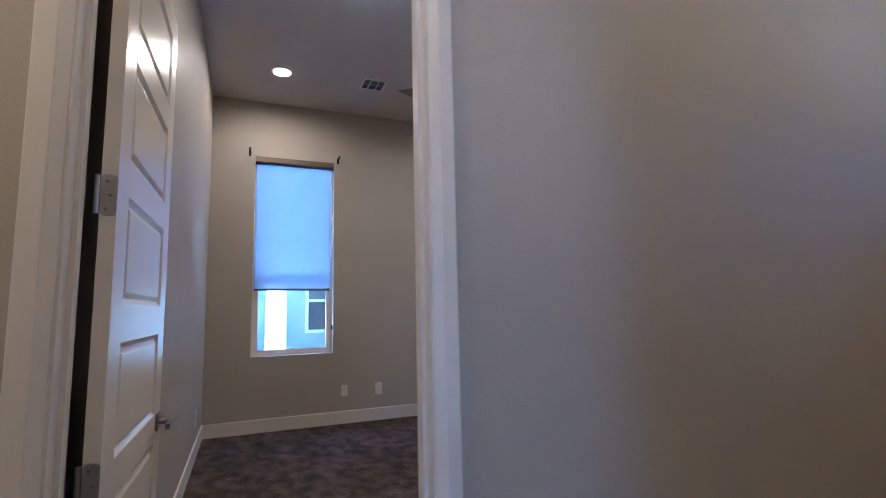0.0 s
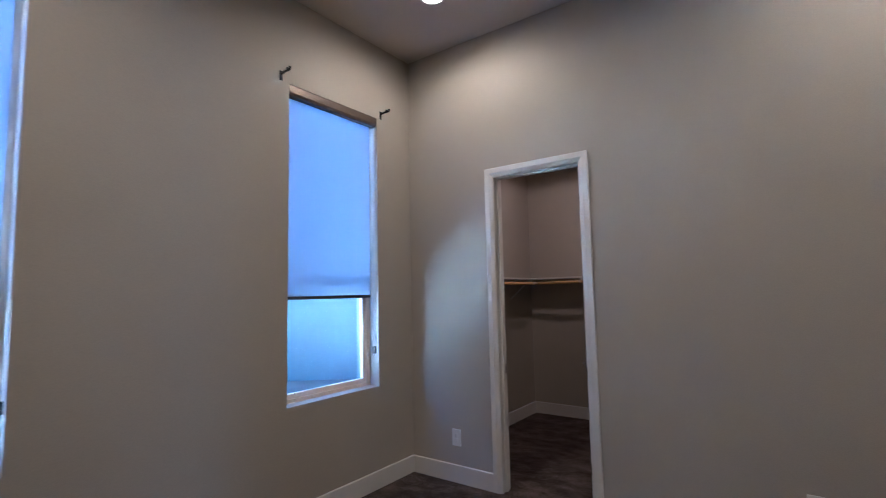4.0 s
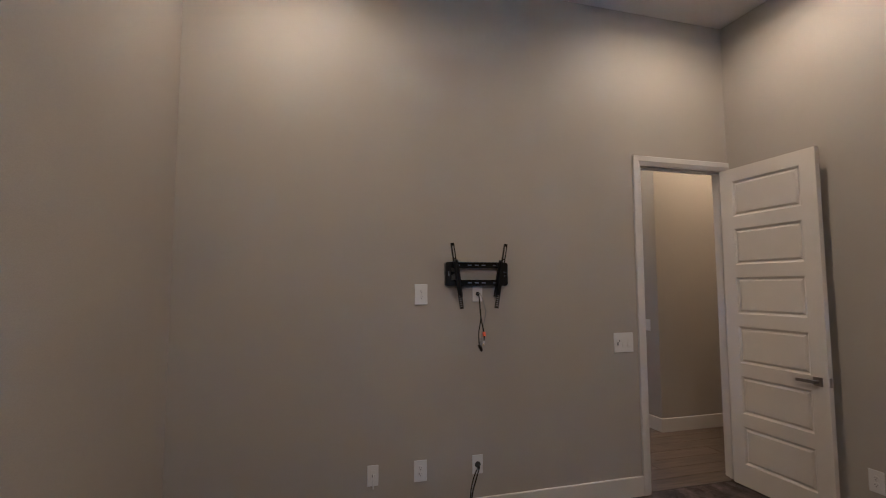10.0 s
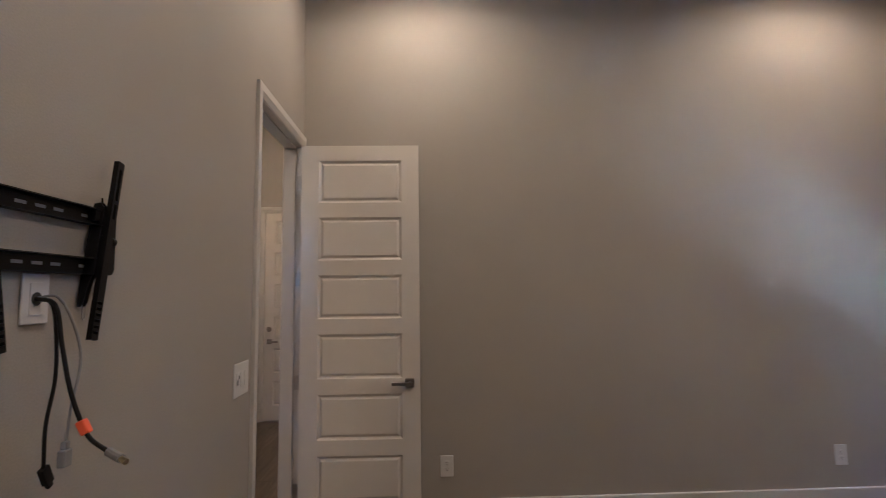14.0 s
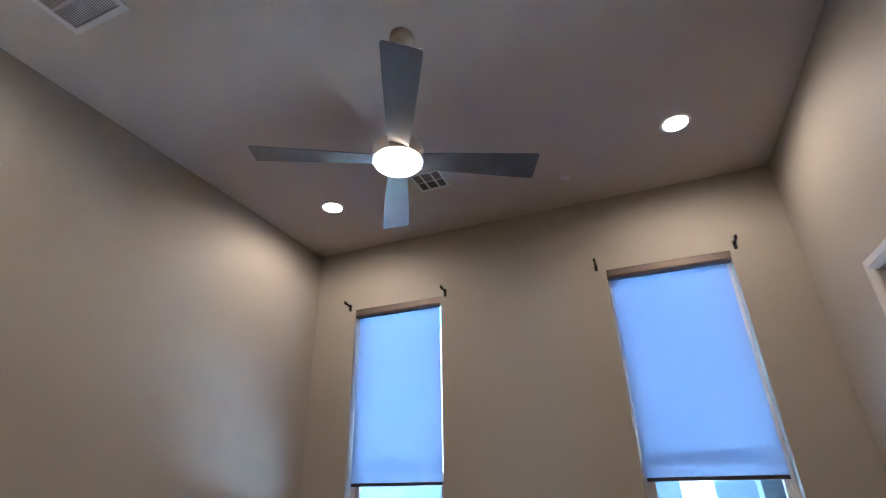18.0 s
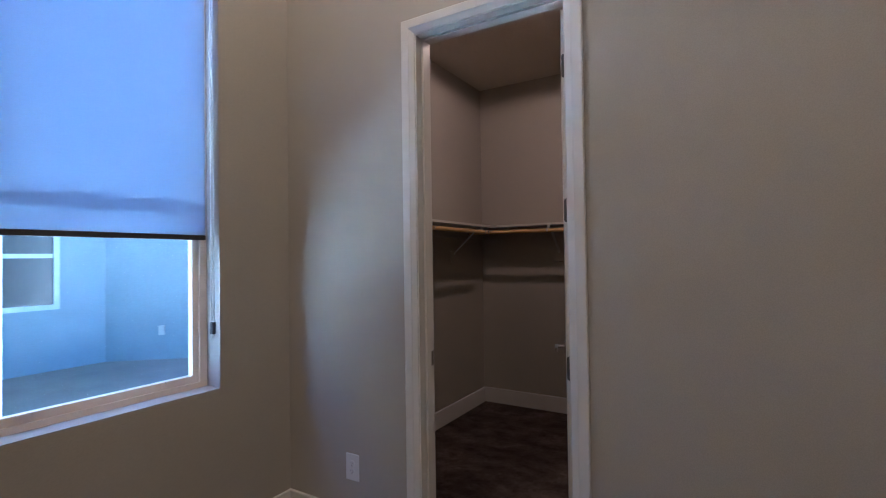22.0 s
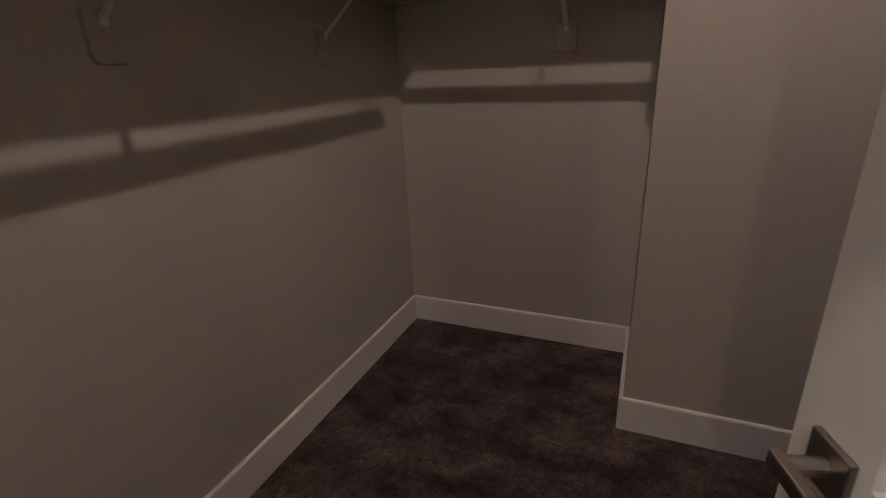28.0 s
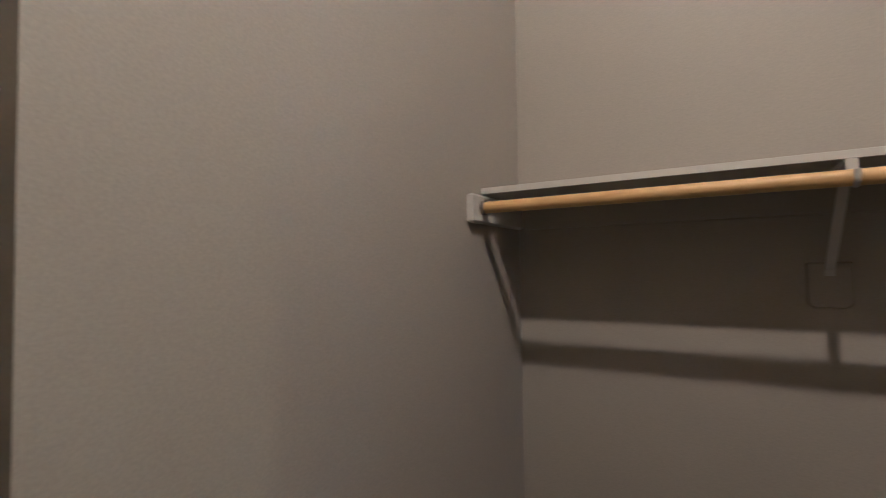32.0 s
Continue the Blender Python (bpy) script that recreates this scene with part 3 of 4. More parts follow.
def door_leaf(name, width, label, lever_side, hinge_metal=NICKEL, hinge_label="satin nickel hinge", hinge_z=(0.27, 0.94, 1.60, 2.21), lever_z=0.915):
    """A six-panel leaf: x from the hinge edge to the latch edge, y through its thickness (0 to 0.035), z up."""
    ob = holder(name, (0, 0, 0), label, "door", "structure")
    t, h, stile = 0.035, 2.437, 0.112
    z0 = 0.012
    pan = [(0.176 + 0.378 * k, 0.176 + 0.378 * k + 0.282) for k in range(6)]
    bm = bmesh.new()
    box(bm, 0, stile, 0, t, z0, z0 + h)
    box(bm, width - stile, width, 0, t, z0, z0 + h)
    edges = [z0] + [z for p in pan for z in p] + [z0 + h]
    for a, b in zip(edges[::2], edges[1::2]):
        box(bm, stile, width - stile, 0, t, a, b)
    part("leaf_frame", bm, DOORM, ob)
    for a, b in pan:
        # ogee slope down to a sunk field with a slightly raised middle, both faces
        bm = bmesh.new()
        for y, s in ((0.0, 1), (t, -1)):
            loops = []
            for inset, depth in ((0, 0.0003), (0.002, 0.0012), (0.015, 0.0098), (0.019, 0.0100), (0.031, 0.0028), (0.034, 0.0020)):
                loops.append([bm.verts.new(q) for q in ((stile + inset, y + s * depth, a + inset), (width - stile - inset, y + s * depth, a + inset),
                                                        (width - stile - inset, y + s * depth, b - inset), (stile + inset, y + s * depth, b - inset))])
            for l0, l1 in zip(loops, loops[1:]):
                for k in range(4):
                    bm.faces.new((l0[k], l0[(k + 1) % 4], l1[(k + 1) % 4], l1[k]))
            bm.faces.new(loops[-1])
        part("panel", bm, DOORM, ob)
    for z in hinge_z:
        hb = bmesh.new()
        ring = []
        for cy, cz, a0 in ((t - 0.012, z + 0.039, 0), (0.012, z + 0.039, 90), (0.012, z - 0.039, 180), (t - 0.012, z - 0.039, 270)):
            ring += [(cy + 0.0115 * math.cos(radians(a0 + q)), cz + 0.0115 * math.sin(radians(a0 + q))) for q in (0, 30, 60, 90)]
        lo = [hb.verts.new((0.0003, p_[0], p_[1])) for p_ in ring]
        hi = [hb.verts.new((-0.0022, p_[0], p_[1])) for p_ in ring]
        hb.faces.new(hi)
        hb.faces.new(lo)
        for q in range(len(ring)):
            hb.faces.new((lo[q], lo[(q + 1) % len(ring)], hi[(q + 1) % len(ring)], hi[q]))
        hg = part("hinge", hb, hinge_metal, ob, hinge_label)
        for sy, sz in ((t * 0.62, 0.034), (t * 0.38, 0.0), (t * 0.62, -0.034)):
            part("screw", lathe([(0, 0.0022), (0.0035, 0.0022), (0.0042, 0.0027), (0.0012, 0.0034), (0, 0.0024)], 10, pose(0, sy, z + sz, 0, -90, 0)), DARKN, hg)
        k = part("knuckle", tube([(-0.005, -0.006 if lever_side < 0 else t + 0.006, z - 0.047), (-0.005, -0.006 if lever_side < 0 else t + 0.006, z + 0.047)], 0.006), hinge_metal, hg)
        smooth(k)
    for s, y in ((-1, 0.0), (1, t)):
        rose = part("rose", boxes((width - 0.095, width - 0.037, min(y, y + s * 0.009), max(y, y + s * 0.009), lever_z - 0.029, lever_z + 0.029), bevel=0.002), DARKN, ob, "square dark nickel rose")
        lev = tube([(width - 0.066, y + s * 0.008, lever_z), (width - 0.066, y + s * 0.055, lever_z)], 0.0105, 14)
        box(lev, width - 0.178, width - 0.052, min(y + s * 0.043, y + s * 0.058), max(y + s * 0.043, y + s * 0.058), lever_z - 0.010, lever_z + 0.011, bevel=0.003)
        part("lever", lev, DARKN, rose, "flat straight lever")
    part("latch_plate", boxes((width - 0.0005, width + 0.0015, 0.006, 0.029, lever_z - 0.030, lever_z + 0.030)), DARKN, ob)
    return ob


# entry leaf: hinged on the west jamb, open nearly square into the bedroom
leaf1 = door_leaf("door_1", 0.766, "white six-panel door standing open against the bedroom wall", 1, hinge_z=(0.23, 0.905, 1.57, 2.215), lever_z=0.902)
leaf1.matrix_world = Matrix.Translation((0.061, 0.014, 0)) @ Matrix.Rotation(radians(89.4), 4, "Z") @ Matrix.Translation((0.0, -0.035, 0))
# closet leaf: hinged on the south jamb, open into the closet
leaf2 = door_leaf("door_2", 0.694, "white six-panel closet door standing open into the closet", -1, OILED, "dark oil-rubbed hinge")
leaf2.matrix_world = Matrix.Translation((W + TI + 0.0184, CD0 + 0.0172, 0)) @ Matrix.Rotation(radians(17.3), 4, "Z")
# closed door at the end of the hall
leaf3 = door_leaf("door_3", 0.796, "closed white panel door with a deadbolt at the hall end", 1)
leaf3.matrix_world = Matrix.Translation((HX0 - 0.045, -0.282, 0)) @ Matrix.Rotation(radians(-90), 4, "Z")
db = lathe([(0, 0), (0.03, 0), (0.03, 0.012), (0.016, 0.02), (0, 0.02)], 20, pose(0.734, 0.035, 1.06, -90, 0, 0))
part("deadbolt", db, DARKN, leaf3, "round dark nickel deadbolt")
# jamb-side hinge leaves
for z in (0.27, 0.94, 1.60, 2.21):
    part("hinge_plate", boxes((W + 0.078, W + 0.112, CD0 + 0.0, CD0 + 0.003, z - 0.045, z + 0.045), bevel=0.001), OILED, fr2, "dark metal hinge plate")


# ---------- windows ----------
def window(name, x0, x1, y, s, label):
    """Vinyl single-hung window in a drywall return; s: the way out of the room along y."""
    ob = holder(name, ((x0 + x1) / 2, y, WZ0), label, "window", "structure")
    cx, f0, f1 = (x0 + x1) / 2, 0.105, 0.175
    hw = (x1 - x0) / 2

    def bx(nm, xa, xb, ya, yb, za, zb, m, parent=ob, lab="", bev=0.0):
        return part(nm, boxes((xa, xb, min(s * ya, s * yb), max(s * ya, s * yb), za - WZ0, zb - WZ0), bevel=bev), m, parent, lab)

    fw = 0.038
    fr = bx("window_frame", -hw, -hw + fw, f0, f1, WZ0, WZ1, VINYL)
    bx("frame_stile", hw - fw, hw, f0, f1, WZ0, WZ1, VINYL, fr)
    bx("frame_head", -hw + fw, hw - fw, f0, f1, WZ1 - fw, WZ1, VINYL, fr)
    bx("frame_sill", -hw + fw, hw - fw, f0, f1, WZ0, WZ0 + 0.032, VINYL, fr)
    mid = 1.60
    sash = bx("lower_sash", -hw + fw, -hw + fw + 0.03, f0 + 0.012, f0 + 0.045, WZ0 + 0.032, mid, VINYL)
    bx("sash_stile", hw - fw - 0.03, hw - fw, f0 + 0.012, f0 + 0.045, WZ0 + 0.032, mid, VINYL, sash)
    bx("sash_rail", -hw + fw + 0.03, hw - fw - 0.03, f0 + 0.012, f0 + 0.045, WZ0 + 0.032, WZ0 + 0.066, VINYL, sash)
    bx("meeting_rail", -hw + fw + 0.03, hw - fw - 0.03, f0 + 0.012, f0 + 0.045, mid - 0.032, mid, VINYL, sash)
    for xx in (-0.27, 0.27):
        bx("sash_lift", xx - 0.03, xx + 0.03, f0 - 0.002, f0 + 0.012, WZ0 + 0.058, WZ0 + 0.070, VINYL, sash, "", 0.002)
    for a, b in ((WZ0 + 0.066, mid - 0.032), (mid, WZ1 - fw)):
        g = bx("pane", -hw + fw + 0.028, hw - fw - 0.028, f0 + 0.028, f0 + 0.032, a, b, GLASS)
        g.visible_shadow = False
    bx("window_sill", -hw + 0.001, hw - 0.001, 0.002, f0, WZ0, WZ0 + 0.006, PAINT)
    return ob


def roller_shade(x0, x1, y, s, label):
    ob = holder("roller_shade", ((x0 + x1) / 2, y, WZ1), label, "window shade", "", "roller shades")
    hw = (x1 - x0) / 2
    # fascia: curved front
    prof = [(0.002, 0.0), (0.002, -0.055), (0.010, -0.070), (0.022, -0.076), (0.065, -0.076), (0.065, -0.070), (0.014, -0.064), (0.008, -0.052), (0.008, -0.004), (0.065, -0.004), (0.065, 0.0)]
    bm = bmesh.new()
    ends = [[bm.verts.new((xx, s * d, z)) for d, z in prof] for xx in (-hw + 0.003, hw - 0.003)]
    n = len(prof)
    for k in range(n):
        bm.faces.new((ends[0][k], ends[0][(k + 1) % n], ends[1][(k + 1) % n], ends[1][k]))
    bm.faces.new(ends[0])
    bm.faces.new(ends[1])
    part("fascia", bm, CASS, ob, "bronze curved fascia")
    smooth(part("roller", tube([(-hw + 0.01, s * 0.042, -0.036), (hw - 0.01, s * 0.042, -0.036)], 0.022, 16), HEM, ob))
    fx0, fx1 = -hw + 0.020, hw - 0.034
    part("fabric", boxes((fx0, fx1, min(s * 0.061, s * 0.0625), max(s * 0.061, s * 0.0625), SHADE_Z - WZ1, -0.03)), FABRIC, ob, "translucent white fabric")
    part("hem_bar", boxes((fx0, fx1, min(s * 0.056, s * 0.067), max(s * 0.056, s * 0.067), SHADE_Z - 0.024 - WZ1, SHADE_Z - WZ1), bevel=0.003), HEM, ob, "dark hem bar")
    # beaded pull chain and its tension guide on the jamb
    pts = [(hw - 0.010, s * 0.030, -0.05), (hw - 0.012, s * 0.028, -1.0), (hw - 0.011, s * 0.030, -1.93), (hw - 0.010, s * 0.040, -1.955), (hw - 0.011, s * 0.050, -1.93), (hw - 0.012, s * 0.052, -1.0), (hw - 0.010, s * 0.050, -0.05)]
    smooth(part("pull_chain", tube(bend(pts, 6), 0.0016, 6), NICKEL, ob, "thin metal bead chain"))
    g = part("chain_guide", boxes((hw - 0.020, hw - 0.001, min(s * 0.028, s * 0.052), max(s * 0.028, s * 0.052), -1.985, -1.925), bevel=0.004), HEM, ob, "small dark chain tension guide")
    return ob


for k, (a, b) in enumerate(WIN):
    window("window_%d" % (k + 1), a, b, L, 1, "tall narrow almond vinyl window with a half-lowered shade")
    roller_shade(a, b, L, 1, "white roller shade lowered two thirds over the window")
window("window_3", -2.07, -1.19, RY0, -1, "tall vinyl window in the room across the hall")
roller_shade(-2.07, -1.19, RY0, -1, "white roller shade lowered in the room across")


# ---------- curtain rod brackets ----------
def rod_bracket(x, z):
    ob = holder("curtain_rod_bracket", (x, L, z), "small dark metal curtain rod bracket on the wall", "bracket", "", "curtain rod brackets")
    part("wall_plate", boxes((-0.012, 0.012, -0.006, 0, -0.046, 0.022), bevel=0.002), BLACK, ob)
    smooth(part("arm", tube(bend([(0, -0.003, 0.0), (0, -0.050, 0.004), (0, -0.088, 0.004)], 5), 0.0088, 8), BLACK, ob))
    smooth(part("cup", tube(bend([(0, -0.072, 0.020), (0, -0.078, 0.008), (0, -0.090, 0.003), (0, -0.102, 0.009), (0, -0.104, 0.022)], 5), 0.0088, 8), BLACK, ob))
    return ob


for x, z in ((0.393, 3.075), (1.378, 3.075), (2.694, 3.085), (3.69, 3.085)):
    rod_bracket(x, z)


# ---------- ceiling fittings ----------
def can_light(x, y, z, label):
    ob = holder("recessed_light", (x, y, z), label, "ceiling light", "", "recessed lights")
    smooth(part("trim_ring", lathe([(0.076, -0.002), (0.080, -0.005), (0.098, -0.004), (0.100, -0.001), (0.098, 0.0), (0.076, 0.0), (0.076, -0.002)]), PLASTIC, ob))
    part("lens", lathe([(0.0, -0.0035), (0.05, -0.0035), (0.076, -0.0022), (0.076, -0.0012), (0, -0.0012)], 28), LENS, ob, "lit round lens")
    return ob


for x, y in CANS:
    can_light(x, y, H, "lit round recessed ceiling light with a white ring")
for x, y in HALL_CANS:
    can_light(x, y, HH, "lit round recessed light, unseen and assumed, in the hall ceiling")
cl = holder("closet_ceiling_light", (*CLOSET_LAMP, CH), "small lit flush ceiling light in the closet", "ceiling light")
part("base", lathe([(0, 0), (0.085, 0), (0.085, -0.012), (0, -0.012)], 28), PLASTIC, cl)
part("lens", lathe([(0, -0.012), (0.075, -0.0125), (0.066, -0.028), (0.035, -0.036), (0, -0.038)], 28), OPAL, cl, "lit opal lens")


def ceiling_fan(place, label):
    x, y, ztop = place
    ob = holder("ceiling_fan", (x, y, ztop), label, "ceiling fan")
    dz = 2.89 - H
    smooth(part("canopy", lathe([(0, 0), (0.062, 0), (0.064, -0.02), (0.05, -0.05), (0.026, -0.068), (0, -0.068)]), NICKEL, ob))
    smooth(part("downrod", tube([(0, 0, -0.06), (0, 0, dz + 0.12)], 0.0125, 14), NICKEL, ob))
    smooth(part("coupling", lathe([(0.0, dz + 0.16), (0.017, dz + 0.16), (0.021, dz + 0.115), (0.032, dz + 0.085), (0.062, dz + 0.055), (0.075, dz + 0.048), (0.0, dz + 0.048)]), NICKEL, ob))
    smooth(part("motor_housing", lathe([(0, dz + 0.058), (0.095, dz + 0.056), (0.115, dz + 0.050), (0.120, dz + 0.040), (0.120, dz - 0.016), (0.117, dz - 0.020), (0, dz - 0.020)], 40), NICKEL, ob))
    lens = part("light_lens", lathe([(0, dz - 0.046), (0.06, dz - 0.045), (0.092, dz - 0.041), (0.104, dz - 0.035), (0.109, dz - 0.020), (0, dz - 0.020)], 40), FANLENS, ob, "lit opal light lens")
    smooth(lens)
    for k in range(4):
        bm = bmesh.new()
        rows = []
        for r, w in ((0.10, 0.045), (0.16, 0.050), (0.30, 0.060), (0.48, 0.070), (0.61, 0.076), (0.640, 0.077), (0.650, 0.074), (0.653, 0.068)):
            row = []
            for u in (-1, -0.5, 0, 0.5, 1):
                lift = 0.0015 * (1 - u * u)
                row.append((r, u * w, lift))
            rows.append(row)
        top = [[bm.verts.new((p[0], p[1], p[2] + 0.004)) for p in row] for row in rows]
        bot = [[bm.verts.new(p) for p in row] for row in rows]
        for g in (top, bot):
            for i in range(len(g) - 1):
                for j in range(4):
                    bm.faces.new((g[i][j], g[i + 1][j], g[i + 1][j + 1], g[i][j + 1]))
        m_, n_ = len(rows) - 1, 4
        for i in range(m_):
            bm.faces.new((top[i][0], top[i + 1][0], bot[i + 1][0], bot[i][0]))
            bm.faces.new((top[i][n_], top[i + 1][n_], bot[i + 1][n_], bot[i][n_]))
        for j in range(n_):
            bm.faces.new((top[0][j], top[0][j + 1], bot[0][j + 1], bot[0][j]))
            bm.faces.new((top[m_][j], top[m_][j + 1], bot[m_][j + 1], bot[m_][j]))
        bmesh.ops.transform(bm, verts=bm.verts[:], matrix=Matrix.Translation((0, 0, dz - 0.010)) @ Matrix.Rotation(radians(28 + 90 * k), 4, "Z") @ Matrix.Rotation(radians(-12), 4, "X"))
        smooth(part("blade", bm, BLADE, ob, "dark grey tapered blade"), 35)
    return ob


ceiling_fan((*FAN, H), "brushed nickel four-blade ceiling fan with lit round lamp")
ceiling_fan((*FAR_FAN, H), "four-blade ceiling fan with lit lamp in the room across")


def supply_vent(x0, x1, y0, y1):
    ob = holder("ceiling_vent", ((x0 + x1) / 2, (y0 + y1) / 2, H), "white square ceiling supply vent with six openings", "vent")
    hx, hy, b = (x1 - x0) / 2, (y1 - y0) / 2, 0.020
    part("frame", boxes((-hx, hx, -hy, -hy + b, -0.008, 0), (-hx, hx, hy - b, hy, -0.008, 0), (-hx, -hx + b, -hy + b, hy - b, -0.008, 0), (hx - b, hx, -hy + b, hy - b, -0.008, 0)), PLASTIC, ob)
    part("backing", boxes((-hx + b, hx - b, -hy + b, hy - b, -0.0012, -0.0004)), VENTIN, ob)
    part("bar", boxes((-hx + b, hx - b, -0.006, 0.006, -0.0075, -0.0014)), PLASTIC, ob)
    for xx in (-hx / 3, hx / 3):
        part("bar", boxes((xx - 0.006, xx + 0.006, -hy + b, hy - b, -0.0077, -0.0014)), PLASTIC, ob)
    for i in range(3):
        for j in range(2):
            for k in range(5):
                cx = -hx + b + (2 * hx - 2 * b) * (i + 0.5) / 3
                cy = -hy + b + (2 * hy - 2 * b) * (j + (k + 0.5) / 5) / 2
                bm = bmesh.new()
                box(bm, -0.029, 0.029, -0.006, 0.006, -0.0005, 0.0005, m=pose(cx, cy, -0.0045, 38 if j else -38, 0, 0))
                part("louvre", bm, DARKN, ob)
    return ob


def return_grille(x0, x1, y0, y1):
    ob = holder("return_air_grille", ((x0 + x1) / 2, (y0 + y1) / 2, H), "white ceiling return air grille with three louvred bays", "vent")
    hx, hy, b = (x1 - x0) / 2, (y1 - y0) / 2, 0.030
    part("frame", boxes((-hx, hx, -hy, -hy + b, -0.010, 0), (-hx, hx, hy - b, hy, -0.010, 0), (-hx, -hx + b, -hy + b, hy - b, -0.010, 0), (hx - b, hx, -hy + b, hy - b, -0.010, 0)), PLASTIC, ob)
    part("backing", boxes((-hx + b, hx - b, -hy + b, hy - b, -0.0012, -0.0004)), GRILLEIN, ob)
    bay = (2 * hy - 2 * b) / 3
    for k in (1, 2):
        yy = -hy + b + k * bay
        part("bar", boxes((-hx + b, hx - b, yy - 0.008, yy + 0.008, -0.0095, -0.0014)), PLASTIC, ob)
    for i in range(3):
        for k in range(22):
            xx = -hx + b + (2 * hx - 2 * b) * (k + 0.5) / 22
            bm = bmesh.new()
            box(bm, -0.0068, 0.0068, -bay / 2 + 0.009, bay / 2 - 0.009, -0.0006, 0.0006, m=pose(xx, -hy + b + (i + 0.5) * bay, -0.006, 0, 24, 0))
            part("louvre", bm, PLASTIC, ob)
    return ob


supply_vent(1.478, 1.730, 3.372, 3.622)
return_grille(0.465, 0.855, 1.105, 1.505)
sm = holder("smoke_detector", (0.885, 0.755, H), "round white smoke detector on the ceiling", "smoke detector")
smooth(part("base", lathe([(0, 0), (0.068, 0), (0.068, -0.008), (0.062, -0.010), (0, -0.010)]), PLASTIC, sm))
smooth(part("cover", lathe([(0.060, -0.010), (0.056, -0.028), (0.045, -0.036), (0.016, -0.038), (0.014, -0.034), (0, -0.034)]), PLASTIC, sm))
sp = holder("sprinkler_cover", (2.60, 3.882, H), "flat round white fire sprinkler cover plate", "sprinkler")
smooth(part("cover_plate", lathe([(0, -0.006), (0.038, -0.006), (0.041, -0.003), (0.041, 0), (0, 0)]), PLASTIC, sp))


# ---------- wall plates ----------
def plate_frame(x, y, z, facing):
    """Pose on a wall: local x along the wall, local -y out of it."""
    turn = {"south_wall": 180, "north_wall": 0, "east_wall": -90, "west_wall": 90}[facing]
    return pose(x, y, z, 0, 0, turn)


def outlet(x, y, z, facing, label="white duplex power outlet with an oversize plate", w=0.085, h=0.133):
    ob = holder("power_outlet", (0, 0, 0), label, "outlet", "", "power outlets")
    part("plate", boxes((-w / 2, w / 2, -0.006, 0, -h / 2, h / 2), bevel=0.0025), PLASTIC, ob)
    for zz in (-0.0195, 0.0195):
        f = part("receptacle", lathe([(0, 0), (0.0165, 0), (0.0165, 0.0020), (0.0155, 0.0026), (0, 0.0026)], 20, pose(0, -0.0058, zz, 90, 0, 0)), PLASTIC, ob)
        bm = boxes((-0.0075, -0.0052, -0.0088, -0.0083, zz - 0.001, zz + 0.007), (0.0052, 0.0075, -0.0088, -0.0083, zz, zz + 0.007), (-0.0025, 0.0025, -0.0088, -0.0083, zz - 0.011, zz - 0.006))
        part("slot", bm, SLOT, f)
    part("screw", lathe([(0, 0), (0.003, 0), (0.003, 0.001), (0, 0.0013)], 10, pose(0, -0.006, 0, 90, 0, 0)), NICKEL, ob)
    ob.matrix_world = plate_frame(x, y, z, facing)
    return ob


def blank_plate(name, x, y, z, facing, label, w=0.075, h=0.118, hole=0.016):
    ob = holder(name, (0, 0, 0), label, "wall plate")
    part("plate", boxes((-w / 2, w / 2, -0.006, 0, -h / 2, h / 2), bevel=0.0025), PLASTIC, ob)
    part("insert", boxes((-0.017, 0.017, -0.0075, -0.0055, -0.034, 0.034), bevel=0.001), PLASTIC, ob)
    part("cable_hole", lathe([(0, 0), (hole, 0), (hole, 0.0009), (0, 0.0009)], 20, pose(0, -0.0072, 0, 90, 0, 0)), SLOT, ob)
    ob.matrix_world = plate_frame(x, y, z, facing)
    return ob


def switch_plate(x, y, z, facing, gangs, label, w, h=0.133):
    ob = holder("light_switch", (0, 0, 0), label, "light switch", "", "light switches")
    part("plate", boxes((-w / 2, w / 2, -0.006, 0, -h / 2, h / 2), bevel=0.0025), PLASTIC, ob)
    n = len(gangs)
    for k, g in enumerate(gangs):
        cx = (k - (n - 1) / 2) * 0.046
        r = part("rocker", boxes((cx - 0.0165, cx + 0.0165, -0.0088, -0.0056, -0.033, 0.033), bevel=0.0012), PLASTIC, ob)
        if g == "slide":
            part("slider", boxes((cx - 0.012, cx - 0.002, -0.0125, -0.0085, -0.020, 0.004), bevel=0.001), GREYC, r, "grey fan speed slider")
            part("slider", boxes((cx + 0.003, cx + 0.010, -0.0125, -0.0085, 0.004, 0.020), bevel=0.001), GREYC, r)
        else:
            part("rocker_lip", boxes((cx - 0.0155, cx + 0.0155, -0.0105, -0.0085, -0.031, -0.004), bevel=0.0008), PLASTIC, r)
    ob.matrix_world = plate_frame(x, y, z, facing)
    return ob


outlet(2.594, 0, 1.475, "south_wall", "white duplex outlet beside the TV mount")
outlet(2.598, 0, 0.350, "south_wall", "white duplex outlet low on the wall below the mount")
outlet(W, 1.543, 0.350, "east_wall")
outlet(W, 3.885, 0.354, "east_wall", "white outlet low beside the closet doorway")
outlet(0, 0.948, 0.348, "west_wall", "white outlet low on the wall past the open door")
outlet(1.463, L, 0.362, "north_wall", "white outlet under the tall windows", 0.072, 0.122)
outlet(1.865, L, 0.357, "north_wall", "white oversize outlet between the tall windows", 0.080, 0.136)
outlet(0, 3.60, 0.35, "west_wall", "white outlet low on the wall near the window")
switch_plate(1.050, 0, 1.109, "south_wall", ("slide", "switch", "switch"), "white three-gang switch plate with a fan slider", 0.166, 0.143)
